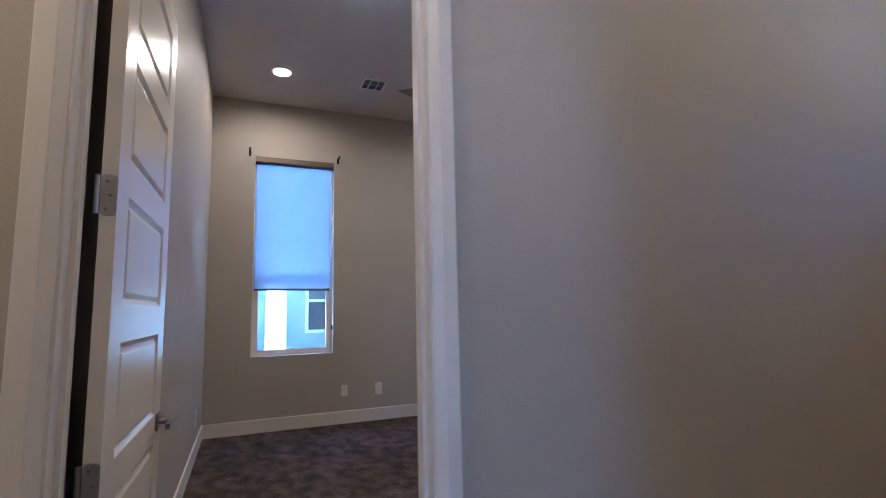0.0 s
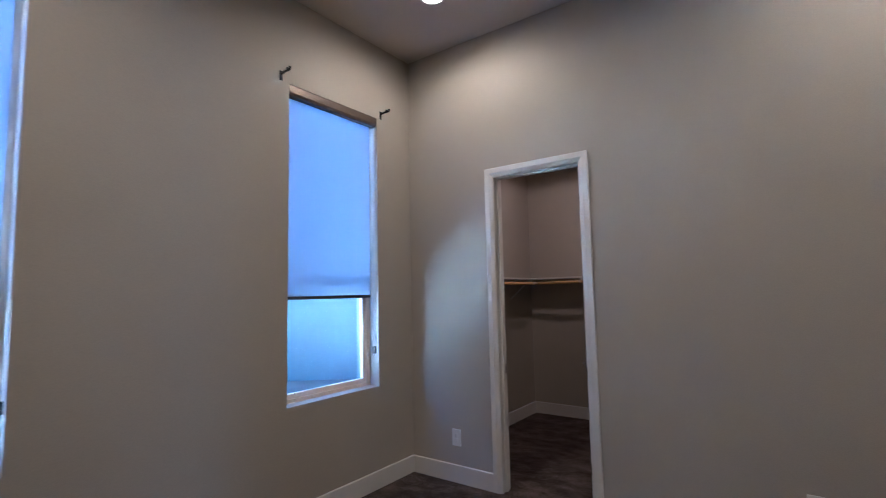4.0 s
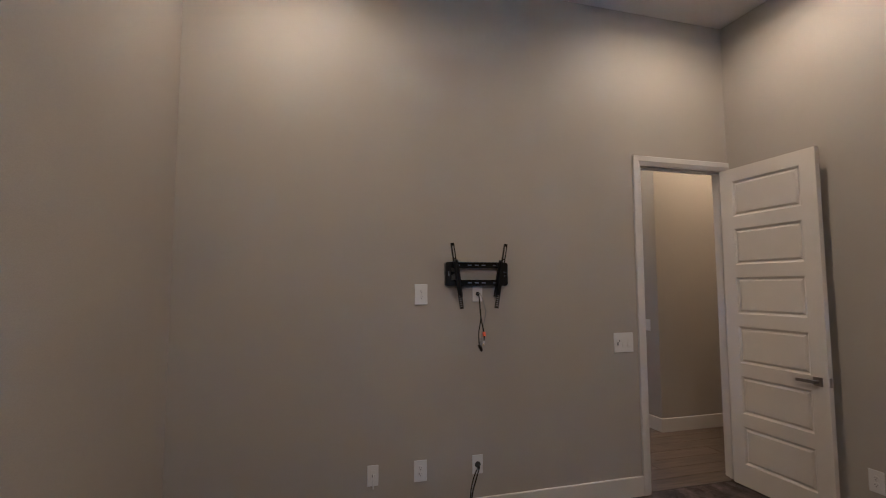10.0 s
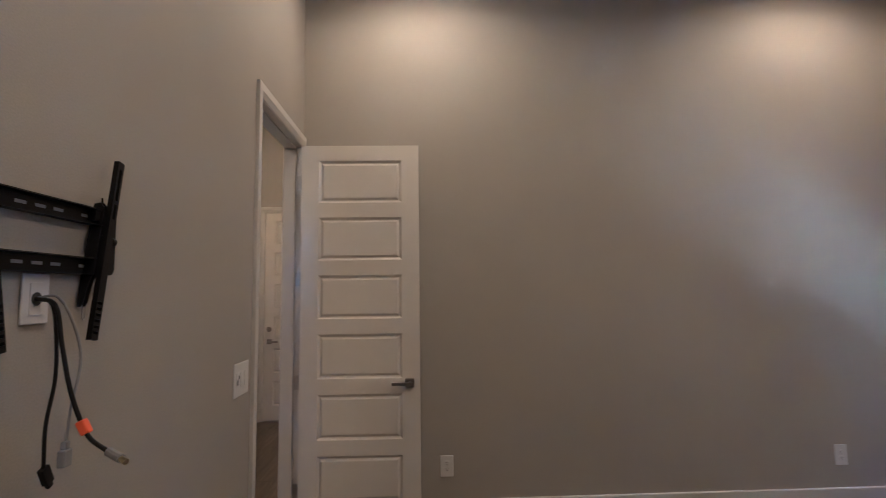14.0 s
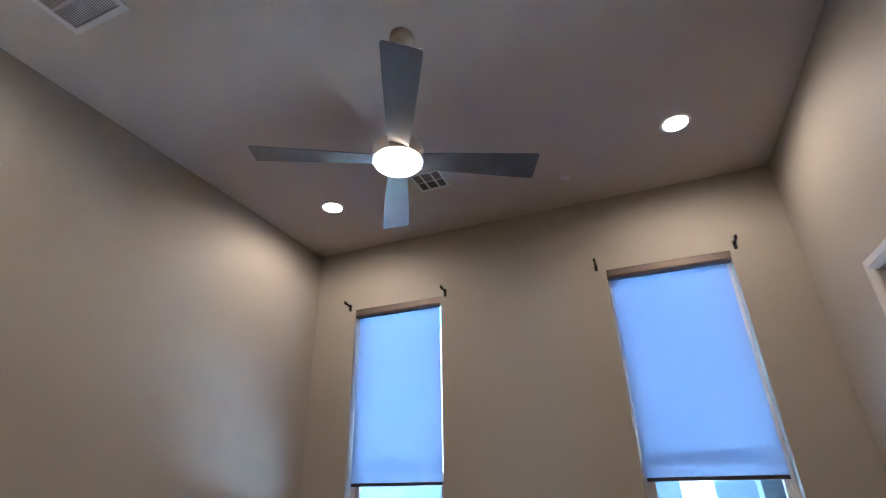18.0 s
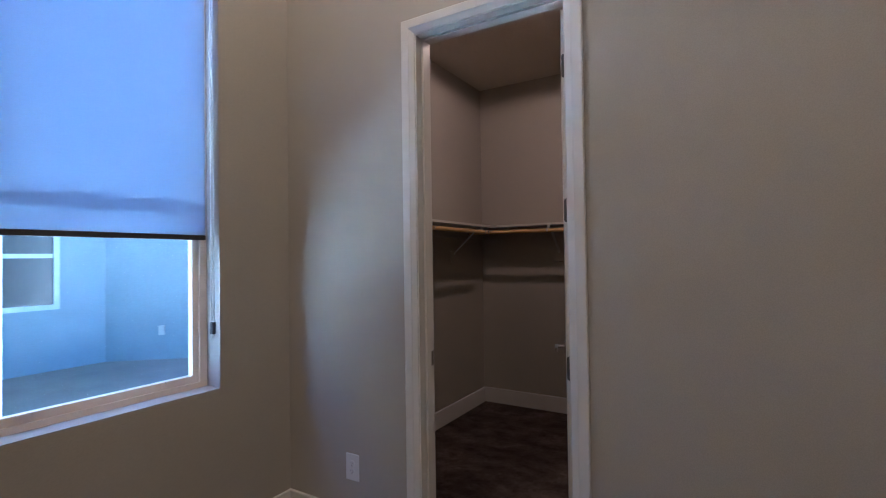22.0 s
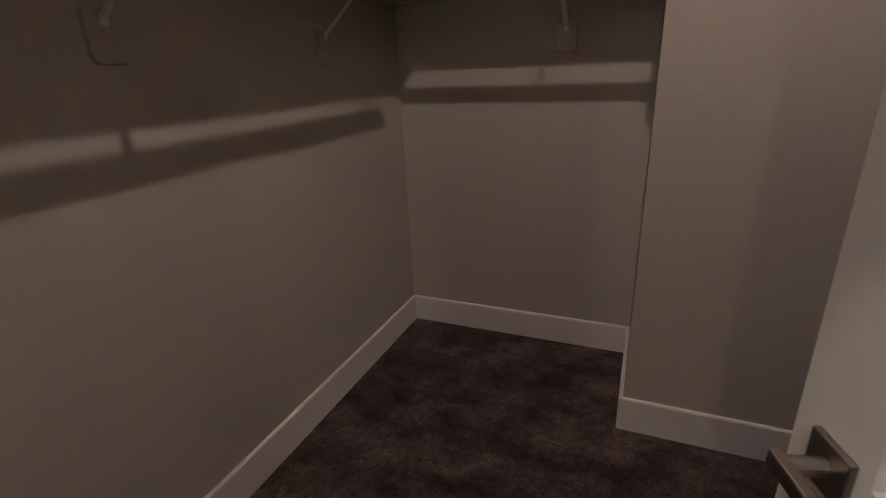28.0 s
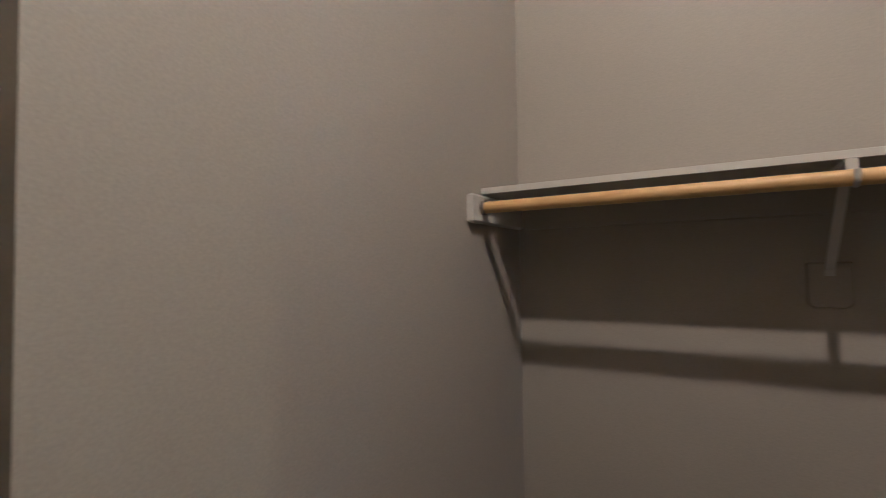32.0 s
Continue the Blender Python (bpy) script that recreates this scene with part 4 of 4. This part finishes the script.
switch_plate(-0.30, -1.385, 1.10, "west_wall", ("switch",), "single white rocker switch on the hall corner", 0.078, 0.122)
switch_plate(-2.30, -1.22, 1.20, "south_wall", ("switch",), "single white rocker switch near the hall door", 0.078, 0.122)
th = holder("thermostat", (0, 0, 0), "small white thermostat on the hall wall", "thermostat")
part("body", boxes((-0.055, 0.055, -0.024, 0, -0.045, 0.045), bevel=0.006), PLASTIC, th)
part("display", boxes((-0.030, 0.030, -0.0248, -0.0235, -0.012, 0.026)), SLOT, th)
th.matrix_world = plate_frame(-2.30, -1.22, 1.52, "south_wall")


# ---------- TV mount and cables ----------
def tv_mount():
    ob = holder("tv_wall_mount", (2.2, 0, 1.61), "black steel tilting TV wall mount with no television", "TV mount")
    x0, x1, z0, z1 = -0.215, 0.220, -0.080, 0.080

    def rail(z, lab):
        bm = bmesh.new()
        # channel: web, two lips
        box(bm, x0 + 0.04, x1 - 0.04, 0.004, 0.007, z - 0.020, z + 0.020)
        box(bm, x0 + 0.04, x1 - 0.04, 0.007, 0.028, z + 0.0175, z + 0.020)
        box(bm, x0 + 0.04, x1 - 0.04, 0.007, 0.028, z - 0.020, z - 0.0175)
        r = part("rail", bm, BLACK, ob, lab)
        for xx in (-0.13, -0.045, 0.005, 0.055, 0.14):
            part("slot", boxes((xx - 0.014, xx + 0.014, 0.0068, 0.0076, z - 0.0035, z + 0.0035)), GREYC, r)
        return r

    rail(0.060, "upper slotted rail")
    rail(-0.060, "lower slotted rail")
    for outer, inner in ((x0, x0 + 0.078), (x1 + 0.012, x1 - 0.070)):
        # rounded C: a broad upright strip with a foot along each rail
        q = 1 if inner > outer else -1
        rim = [(inner, z1), (inner, z1 - 0.030), (outer + q * 0.048, z1 - 0.030), (outer + q * 0.040, z1 - 0.040), (outer + q * 0.040, z0 + 0.040), (outer + q * 0.048, z0 + 0.030), (inner, z0 + 0.030), (inner, z0)]
        rim += [(outer + q * (0.016 + 0.016 * math.cos(radians(k))), z0 + 0.016 + 0.016 * math.sin(radians(k))) for k in (270, 240, 210, 180)]
        rim += [(outer + q * (0.016 + 0.016 * math.cos(radians(k))), z1 - 0.016 + 0.016 * math.sin(radians(k))) for k in (180, 150, 120, 90)]
        bm = bmesh.new()
        rings = [[bm.verts.new((x, y, z)) for x, z in rim] for y in (0.0, 0.026)]
        bm.faces.new(rings[0])
        bm.faces.new(rings[1])
        for k in range(len(rim)):
            k2 = (k + 1) % len(rim)
            bm.faces.new((rings[0][k], rings[0][k2], rings[1][k2], rings[1][k]))
        bmesh.ops.recalc_face_normals(bm, faces=bm.faces[:])
        e = part("end_bracket", bm, BLACK, ob, "rounded end bracket")
        xm = outer + q * 0.022
        part("slot", boxes((xm - 0.0035, xm + 0.0035, 0.0258, 0.0266, -0.016, 0.016)), GREYC, e)

    def arm(xt, xb):
        top, bot = Vector((xt, 0.038, 0.206)), Vector((xb, 0.041, -0.232))
        d = (bot - top)
        n = d.length
        q = Vector((0, 0, -1)).rotation_difference(d.normalized()).to_matrix().to_4x4()
        m = Matrix.Translation(top) @ q
        bm = bmesh.new()
        box(bm, -0.0115, -0.0088, -0.006, 0.0065, -n, 0)
        box(bm, 0.0088, 0.0115, -0.006, 0.0065, -n, 0)
        box(bm, -0.0088, 0.0088, 0.0042, 0.0065, -n * 0.80, -n * 0.34)
        box(bm, -0.0088, 0.0088, 0.0042, 0.0065, -n * 0.25, -n * 0.23)
        box(bm, -0.0088, 0.0088, 0.0042, 0.0065, -0.018, 0)
        box(bm, -0.0088, -0.0045, 0.0042, 0.0065, -n * 0.34, -0.018)
        box(bm, 0.0045, 0.0088, 0.0042, 0.0065, -n * 0.34, -0.018)
        box(bm, -0.0088, 0.0088, 0.0042, 0.0065, -n, -n * 0.97)
        for k in range(5):
            z = -n * (0.815 + 0.031 * k)
            box(bm, -0.0088, 0.0088, 0.0042, 0.0065, z - 0.007, z)
        bmesh.ops.transform(bm, verts=bm.verts[:], matrix=m)
        a = part("arm", bm, BLACK, ob, "slotted upright arm")
        # pair of shaped tilt plates behind the arm, tapering to a hook with a release ring
        outline = [(0.006, 0.095), (0.020, 0.098), (0.030, 0.086), (0.0315, -0.02), (0.0315, -0.075), (0.024, -0.098), (0.019, -0.145), (0.014, -0.155), (0.008, -0.155), (0.005, -0.145), (0.004, -0.09), (0.003, 0.0)]
        hk = bmesh.new()
        inner = -0.018 if xt > 0 else 0.010
        for off in (inner - 0.0085, inner + 0.0045):
            cols = []
            for w in (off, off + 0.004):
                cols.append([hk.verts.new((xt + (xb - xt) * (0.206 - z) / 0.438 + w, y, z)) for y, z in outline])
            hk.faces.new(cols[0])
            hk.faces.new(cols[1])
            for k in range(len(outline)):
                k2 = (k + 1) % len(outline)
                hk.faces.new((cols[0][k], cols[0][k2], cols[1][k2], cols[1][k]))
        part("tilt_plate", hk, BLACK, a)
        xr = xt + (xb - xt) * 0.87
        ring = [(xr - 0.005, 0.012, -0.150), (xr - 0.005, 0.013, -0.178), (xr, 0.013, -0.186), (xr + 0.005, 0.013, -0.178), (xr + 0.005, 0.012, -0.150)]
        part("release_ring", tube(bend(ring, 4), 0.0013, 6), NICKEL, a, "small wire release ring")
        kb = lathe([(0, -0.02), (0.006, -0.02), (0.006, 0.018), (0.011, 0.018), (0.011, 0.030), (0, 0.031)], 12, m @ pose(0.010 if xt > 0 else -0.010, -0.012, -n * 0.45, 0, 90 if xt > 0 else -90, 0))
        part("tilt_knob", kb, BLACK, a)
        part("safety_screw", tube([(xt + (xb - xt) * 0.25, 0.014, 0.09), (xt + (xb - xt) * 0.25, 0.012, 0.112)], 0.0022, 8), BLACK, a)

    arm(0.190, 0.124)
    arm(-0.198, -0.122)
    return ob


tv_mount()


def cable(name, pts, r, m, label, n=8):
    ob = thing(name, tube(bend(pts, n), r, 8), m, label, "cable")
    return smooth(ob, 60)


blank_plate("cable_plate", 2.20, 0, 1.475, "south_wall", "white recessed cable plate under the TV mount", 0.07, 0.104, 0.014)
blank_plate("cable_plate", 2.209, 0, 0.352, "south_wall", "white cable pass-through plate low on the wall", 0.074, 0.122, 0.020)
blank_plate("cable_plate", 2.902, 0, 0.353, "south_wall", "white plate with a loose white lead", 0.070, 0.126, 0.008)
c1 = cable("black_cable", [(2.199, 0.005, 1.474), (2.202, 0.040, 1.464), (2.199, 0.050, 1.40), (2.195, 0.050, 1.31), (2.208, 0.046, 1.22), (2.206, 0.045, 1.137)], 0.0037, RUBBER, "black video cable hanging from the plate under the mount")
part("plug", boxes((-0.010, 0.010, -0.006, 0.006, -0.036, 0.002), (-0.0065, 0.0065, -0.004, 0.004, -0.046, -0.036), bevel=0.001), RUBBER, c1, "black plug").matrix_local = pose(2.206, 0.045, 1.136, 0, 25, 0)
c2 = cable("black_cable", [(2.203, 0.005, 1.476), (2.206, 0.050, 1.462), (2.206, 0.068, 1.38), (2.203, 0.084, 1.30), (2.194, 0.100, 1.235), (2.202, 0.130, 1.193), (2.226, 0.185, 1.171)], 0.0045, RUBBER, "black cable with an orange tag hanging under the mount")
part("tag", boxes((-0.0085, 0.0085, -0.009, 0.009, -0.016, 0.014), bevel=0.003), ORANGE, c2, "bright orange tag").matrix_local = pose(2.196, 0.113, 1.214, 28, 0, 0)
boot = part("plug", tube([(2.224, 0.182, 1.172), (2.233, 0.200, 1.167), (2.241, 0.217, 1.163)], 0.0088, 10), GREYC, c2, "grey plug boot")
part("connector_tip", tube([(2.241, 0.217, 1.163), (2.248, 0.231, 1.159)], 0.0062, 8), GOLD, boot, "gilt connector")
c3 = cable("grey_cable", [(2.197, 0.005, 1.478), (2.196, 0.050, 1.476), (2.180, 0.075, 1.41), (2.174, 0.085, 1.34), (2.196, 0.085, 1.25), (2.202, 0.083, 1.185)], 0.0028, GREYC, "thin grey cable hanging under the TV mount")
part("plug", boxes((2.191, 2.215, 0.075, 0.091, 1.138, 1.172), (2.196, 2.210, 0.077, 0.089, 1.172, 1.188), bevel=0.003), GREYC, c3)
cable("black_cable", [(2.208, 0.005, 0.352), (2.212, 0.045, 0.345), (2.240, 0.060, 0.28), (2.265, 0.052, 0.18), (2.262, 0.048, 0.08), (2.235, 0.075, 0.012), (2.17, 0.12, 0.008)], 0.0045, RUBBER, "black cable falling from the low plate to the carpet")
cable("black_cable", [(2.206, 0.005, 0.350), (2.214, 0.040, 0.352), (2.248, 0.050, 0.30), (2.272, 0.045, 0.20), (2.270, 0.040, 0.09), (2.29, 0.075, 0.012), (2.35, 0.11, 0.008)], 0.0040, RUBBER, "second black cable falling from the low plate")
cable("white_lead", [(2.902, 0.007, 0.353), (2.900, 0.030, 0.368), (2.908, 0.038, 0.345), (2.905, 0.030, 0.31), (2.902, 0.026, 0.28)], 0.0035, PLASTIC, "short white lead looped out of a wall plate")


# ---------- closet shelves and rods ----------
SZ0, SZ1, SD, RZ, RO = 1.674, 1.692, 0.290, 1.632, 0.320


def strap(points, width, thick):
    """A flat bar through points in the local y-z plane, its width along x."""
    bm = bmesh.new()
    pts = [Vector(p) for p in points]
    rings = []
    for i, p in enumerate(pts):
        d = (pts[min(i + 1, len(pts) - 1)] - pts[max(i - 1, 0)]).normalized()
        n = Vector((0, -d.z, d.y)) * thick / 2
        u = Vector((width / 2, 0, 0))
        rings.append([bm.verts.new(p + q) for q in (n - u, n + u, -n + u, -n - u)])
    for a, b in zip(rings, rings[1:]):
        for k in range(4):
            bm.faces.new((a[k], a[(k + 1) % 4], b[(k + 1) % 4], b[k]))
    bm.faces.new(rings[0])
    bm.faces.new(rings[-1])
    return bm


def shelf_bracket(m, ro=RO):
    """Local x along the wall, -y out of it, z up from the shelf's underside."""
    ob = holder("shelf_bracket", (0, 0, 0), "white painted steel shelf and rod bracket", "bracket", "", "shelf brackets")
    bm = bmesh.new()
    rim = [(-0.046, -0.205)] + [(-0.028 + 0.018 * math.cos(radians(q)), -0.300 + 0.018 * math.sin(radians(q))) for q in (180, 210, 240, 270)]
    rim += [(0.028 + 0.018 * math.cos(radians(q)), -0.300 + 0.018 * math.sin(radians(q))) for q in (270, 300, 330, 360)] + [(0.046, -0.205)]
    back = [bm.verts.new((u, 0, z)) for u, z in rim]
    front = [bm.verts.new((u * 0.93, -0.012, -0.25 + (z + 0.25) * 0.95)) for u, z in rim]
    bm.faces.new(back)
    bm.faces.new(front)
    for k in range(len(rim)):
        k2 = (k + 1) % len(rim)
        bm.faces.new((back[k], back[k2], front[k2], front[k]))
    part("wall_plate", bm, PAINT, ob, "rounded plate painted over in wall colour")
    part("top_bar", boxes((-0.011, 0.011, -0.285, 0, -0.0065, -0.0005)), SHELF, ob)
    part("strut", strap([(0, -0.008, -0.250), (0, -0.012, -0.222), (0, -0.225, -0.034), (0, -0.280, -0.010)], 0.020, 0.005), SHELF, ob, "flat white strap strut")
    part("rod_hook", tube(bend([(0, 0.036 - ro, -0.006), (0, 0.023 - ro, -0.030), (0, 0.016 - ro, -0.050), (0, -ro, -0.0565), (0, -0.016 - ro, -0.050), (0, -0.023 - ro, -0.028)], 5), 0.0055, 8), SHELF, ob, "white hook cradling the rod")
    part("lip", boxes((-0.010, 0.010, -0.297, -0.2905, -0.046, -0.001), bevel=0.001), SHELF, ob, "white lip under the shelf edge")
    ob.matrix_world = m
    return ob


def edge_shelf(name, x0, x1, y0, y1, label, wall_side, drop=0.0):
    ob = thing(name, boxes((x0, x1, y0, y1, SZ0 - drop, SZ1 - drop), bevel=0.002), SHELF, label, "shelf")
    e, za, zb = 0.0012, SZ0 - drop + 0.001, SZ1 - drop - 0.001
    bands = {"n": (x0, x1, y0 - e, y0 + 0.0002, za, zb), "e": (x0 - e, x0 + 0.0002, y0, y1, za, zb), "s": (x0, x1, y1 - 0.0002, y1 + e, za, zb)}
    part("edge_band", boxes(bands[wall_side]), SHELF, ob, "thin glued edge band")
    return ob


edge_shelf("closet_shelf", CX0 + 0.002, CX1 - 0.002, CY1 - SD, CY1 - 0.002, "long white melamine shelf on the closet wall", "n", 0.007)
edge_shelf("closet_shelf", CX1 - SD, CX1 - 0.002, KY + 0.002, CY1 - SD - 0.001, "short white melamine shelf on the closet end wall", "e")
edge_shelf("closet_shelf", CX0 + 0.002, KX - 0.002, CY0 + 0.002, CY0 + SD, "white melamine shelf across the back of the closet", "s", 0.013)
for nm, bx_, lab in (("shelf_cleat", (CX0 + 0.002, CX1 - 0.002, CY1 - 0.019, CY1 - 0.0, SZ0 - 0.092, SZ0 - 0.0075), "painted cleat under the long closet shelf"),
                     ("shelf_cleat", (CX1 - 0.019, CX1, KY + 0.02, CY1 - 0.02, SZ0 - 0.085, SZ0 - 0.0005), "painted cleat under the short closet shelf"),
                     ("shelf_cleat", (CX0 + 0.002, KX - 0.02, CY0, CY0 + 0.019, SZ0 - 0.098, SZ0 - 0.0135), "painted cleat under the back closet shelf")):
    thing(nm, boxes(bx_, bevel=0.001), PAINT, lab, "cleat")
for bx_, lab in (((CX1 - 0.375, CX1 - 0.02, KY, KY + 0.019, SZ0 - 0.085, SZ0 - 0.006), "white end cleat holding the shelf and rod"),
                 ((KX - 0.019, KX, CY0 + 0.02, CY0 + 0.375, SZ0 - 0.098, SZ0 - 0.019), "white end cleat holding the back shelf and rod"),
                 ((CX0, CX0 + 0.019, CY1 - 0.375, CY1 - 0.02, SZ0 - 0.092, SZ0 - 0.0075), "white end cleat beside the closet doorway"),
                 ((CX0, CX0 + 0.019, CY0 + 0.02, CY0 + 0.375, SZ0 - 0.098, SZ0 - 0.0135), "white end cleat in the closet corner")):
    bm = boxes(bx_)
    bmesh.ops.bevel(bm, geom=[e for e in bm.edges if abs(e.verts[0].co.z - e.verts[1].co.z) < 1e-5], offset=0.006, segments=1, affect="EDGES")
    thing("end_cleat", bm, SHELF, lab, "cleat", "", "end cleats")


def rod(a, b, m, label):
    ob = smooth(thing("closet_rod", tube([a, b], 0.0165, 20), m, label, "closet rod", "", "closet rods"))
    d = (Vector(b) - Vector(a)).normalized()
    for e, s in ((Vector(a), 1), (Vector(b), -1)):
        smooth(part("rod_socket", tube([e - s * d * 0.001, e + s * d * 0.010], 0.0205, 18), DARKN, ob, "metal rod socket"))
    return ob


rod((CX0 + 0.02, CY1 - 0.302, RZ - 0.010), (5.962, CY1 - 0.302, RZ - 0.010), PINE, "long pale pine rod under the closet shelf")
rod((CX1 - RO, KY + 0.02, RZ - 0.004), (CX1 - RO, CY1 - 0.021, RZ - 0.004), PINEY, "short pale pine rod at the closet end")
rod((CX0 + 0.02, CY0 + RO, RZ - 0.013), (KX - 0.02, CY0 + RO, RZ - 0.013), PINE, "pale pine rod under the back closet shelf")
for x in (5.08, 5.89):
    shelf_bracket(Matrix.Translation((x, CY1, SZ0 - 0.007)), 0.302)
shelf_bracket(pose(CX1, 3.554, SZ0, 0, 0, -90))
for x in (4.50, 5.11):
    shelf_bracket(pose(x, CY0, SZ0 - 0.013, 0, 0, 180))

# ---------- outdoors ----------
thing("ground", boxes((-60, 60, -60, 60, -0.30, -0.16)), GROUND, "pale white gravel yard beside the house", "ground", "structure")
slab("patio_slab", 0.55, 9.5, 6.85, 10.4, -0.159, -0.10, CONC, "grey concrete patio slab", "patio")


def neighbour():
    ob = holder("neighbour_house", (2.0, 10.4, -0.15), "pale stucco house with posts and an unseen roof over its patio", "house")
    M = Matrix.Translation((2.0, 10.4, -0.15)).inverted()

    def pt(nm, bm, m, lab="", parent=None):
        bmesh.ops.transform(bm, verts=bm.verts[:], matrix=M)
        return part(nm, bm, m, parent or ob, lab)

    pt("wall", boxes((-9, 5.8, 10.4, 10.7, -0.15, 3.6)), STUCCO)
    bm = bmesh.new()
    box(bm, 0, 5.2, -0.3, 0, -0.15, 3.6, m=Matrix.Translation((5.8, 10.4, 0)) @ Matrix.Rotation(radians(-48.5), 4, "Z") @ Matrix.Translation((0, 0.3, 0)))
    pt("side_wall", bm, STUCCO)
    # Unseen roof added to shade the wall; west edge set back for sunlit gravel.
    pt("unseen_patio_roof", boxes((0.62, 7.4, 5.95, 10.4, 3.05, 3.25), (-6, 0.62, 6.9, 10.4, 3.05, 3.25)), WHITEST)
    pt("roof", boxes((-9.4, 9.6, 10.35, 17, 3.6, 3.85)), ROOFM)
    for x in (0.80, 3.17, 6.2):
        pt("patio_post", boxes((x - 0.135, x + 0.135, 5.97, 6.24, -0.15, 3.05)), WHITEST, "white stucco post")
    for x0, x1 in ((1.76, 2.66), (4.34, 5.14)):
        fr = pt("window", boxes((x0 - 0.07, x0, 10.36, 10.42, 0.76, 2.3), (x1, x1 + 0.07, 10.36, 10.42, 0.76, 2.3), (x0, x1, 10.36, 10.42, 0.76, 0.83), (x0, x1, 10.36, 10.42, 2.23, 2.3), (x0, x1, 10.37, 10.41, 1.48, 1.54)), FRAMEC)
        pt("pane", boxes((x0, x1, 10.385, 10.39, 0.83, 1.48)), DGLASS, "", fr)
        pt("pane", boxes((x0, x1, 10.385, 10.39, 1.54, 2.23)), DGLASS, "", fr)
    R = Matrix.Translation((5.8, 10.4, 0)) @ Matrix.Rotation(radians(-48.5), 4, "Z")
    sl = bmesh.new()
    box(sl, 2.5, 4.7, -0.02, -0.005, 0.0, 2.1, m=R)
    sd_ = pt("sliding_door", sl, DGLASS, "dark glass sliding door")
    for xx in (2.45, 3.57, 4.7):
        fr = bmesh.new()
        box(fr, xx, xx + 0.06, -0.03, 0.0, -0.1, 2.16, m=R)
        pt("door_frame", fr, FRAMEC, "", sd_)
    ol = bmesh.new()
    box(ol, 0.75, 0.83, -0.03, 0, 0.28, 0.42, m=R)
    pt("outdoor_outlet", ol, GREYC, "weatherproof outlet box")
    return ob


neighbour()

# ---------- hall planks, last ----------
rng = random.Random(4)
hall_floor = slab("hall_floor", HX0, HX1, HY0 - 0.06, HY1 + 0.095, -0.10, -0.008, CONC, "grey-brown wood-look plank floor in the hall", "floor")
PW, PL = (0.12 + 2.25 + 0.06 - 0.12 - 0.027) / 13, 1.22


def plank_mesh(length):
    bm = boxes((0, length - 0.002, 0, PW - 0.002, -0.0075, 0.0), bevel=0.0008)
    return mesh_of("plank", bm, PLANK)


full = plank_mesh(PL)
y = HY0 - 0.06
for row in range(13):
    x = HX0 - rng.random() * PL
    while x < HX1:
        if x >= HX0 and x + PL <= HX1:
            me, x_at = full, x
        else:
            a, b = max(x, HX0), min(x + PL, HX1)
            me, x_at = (plank_mesh(b - a), a) if b - a > 0.03 else (None, 0)
        if me:
            p = new("plank", me)
            p.parent = hall_floor
            p.location = (x_at, y, 0)
        x += PL
    y += PW
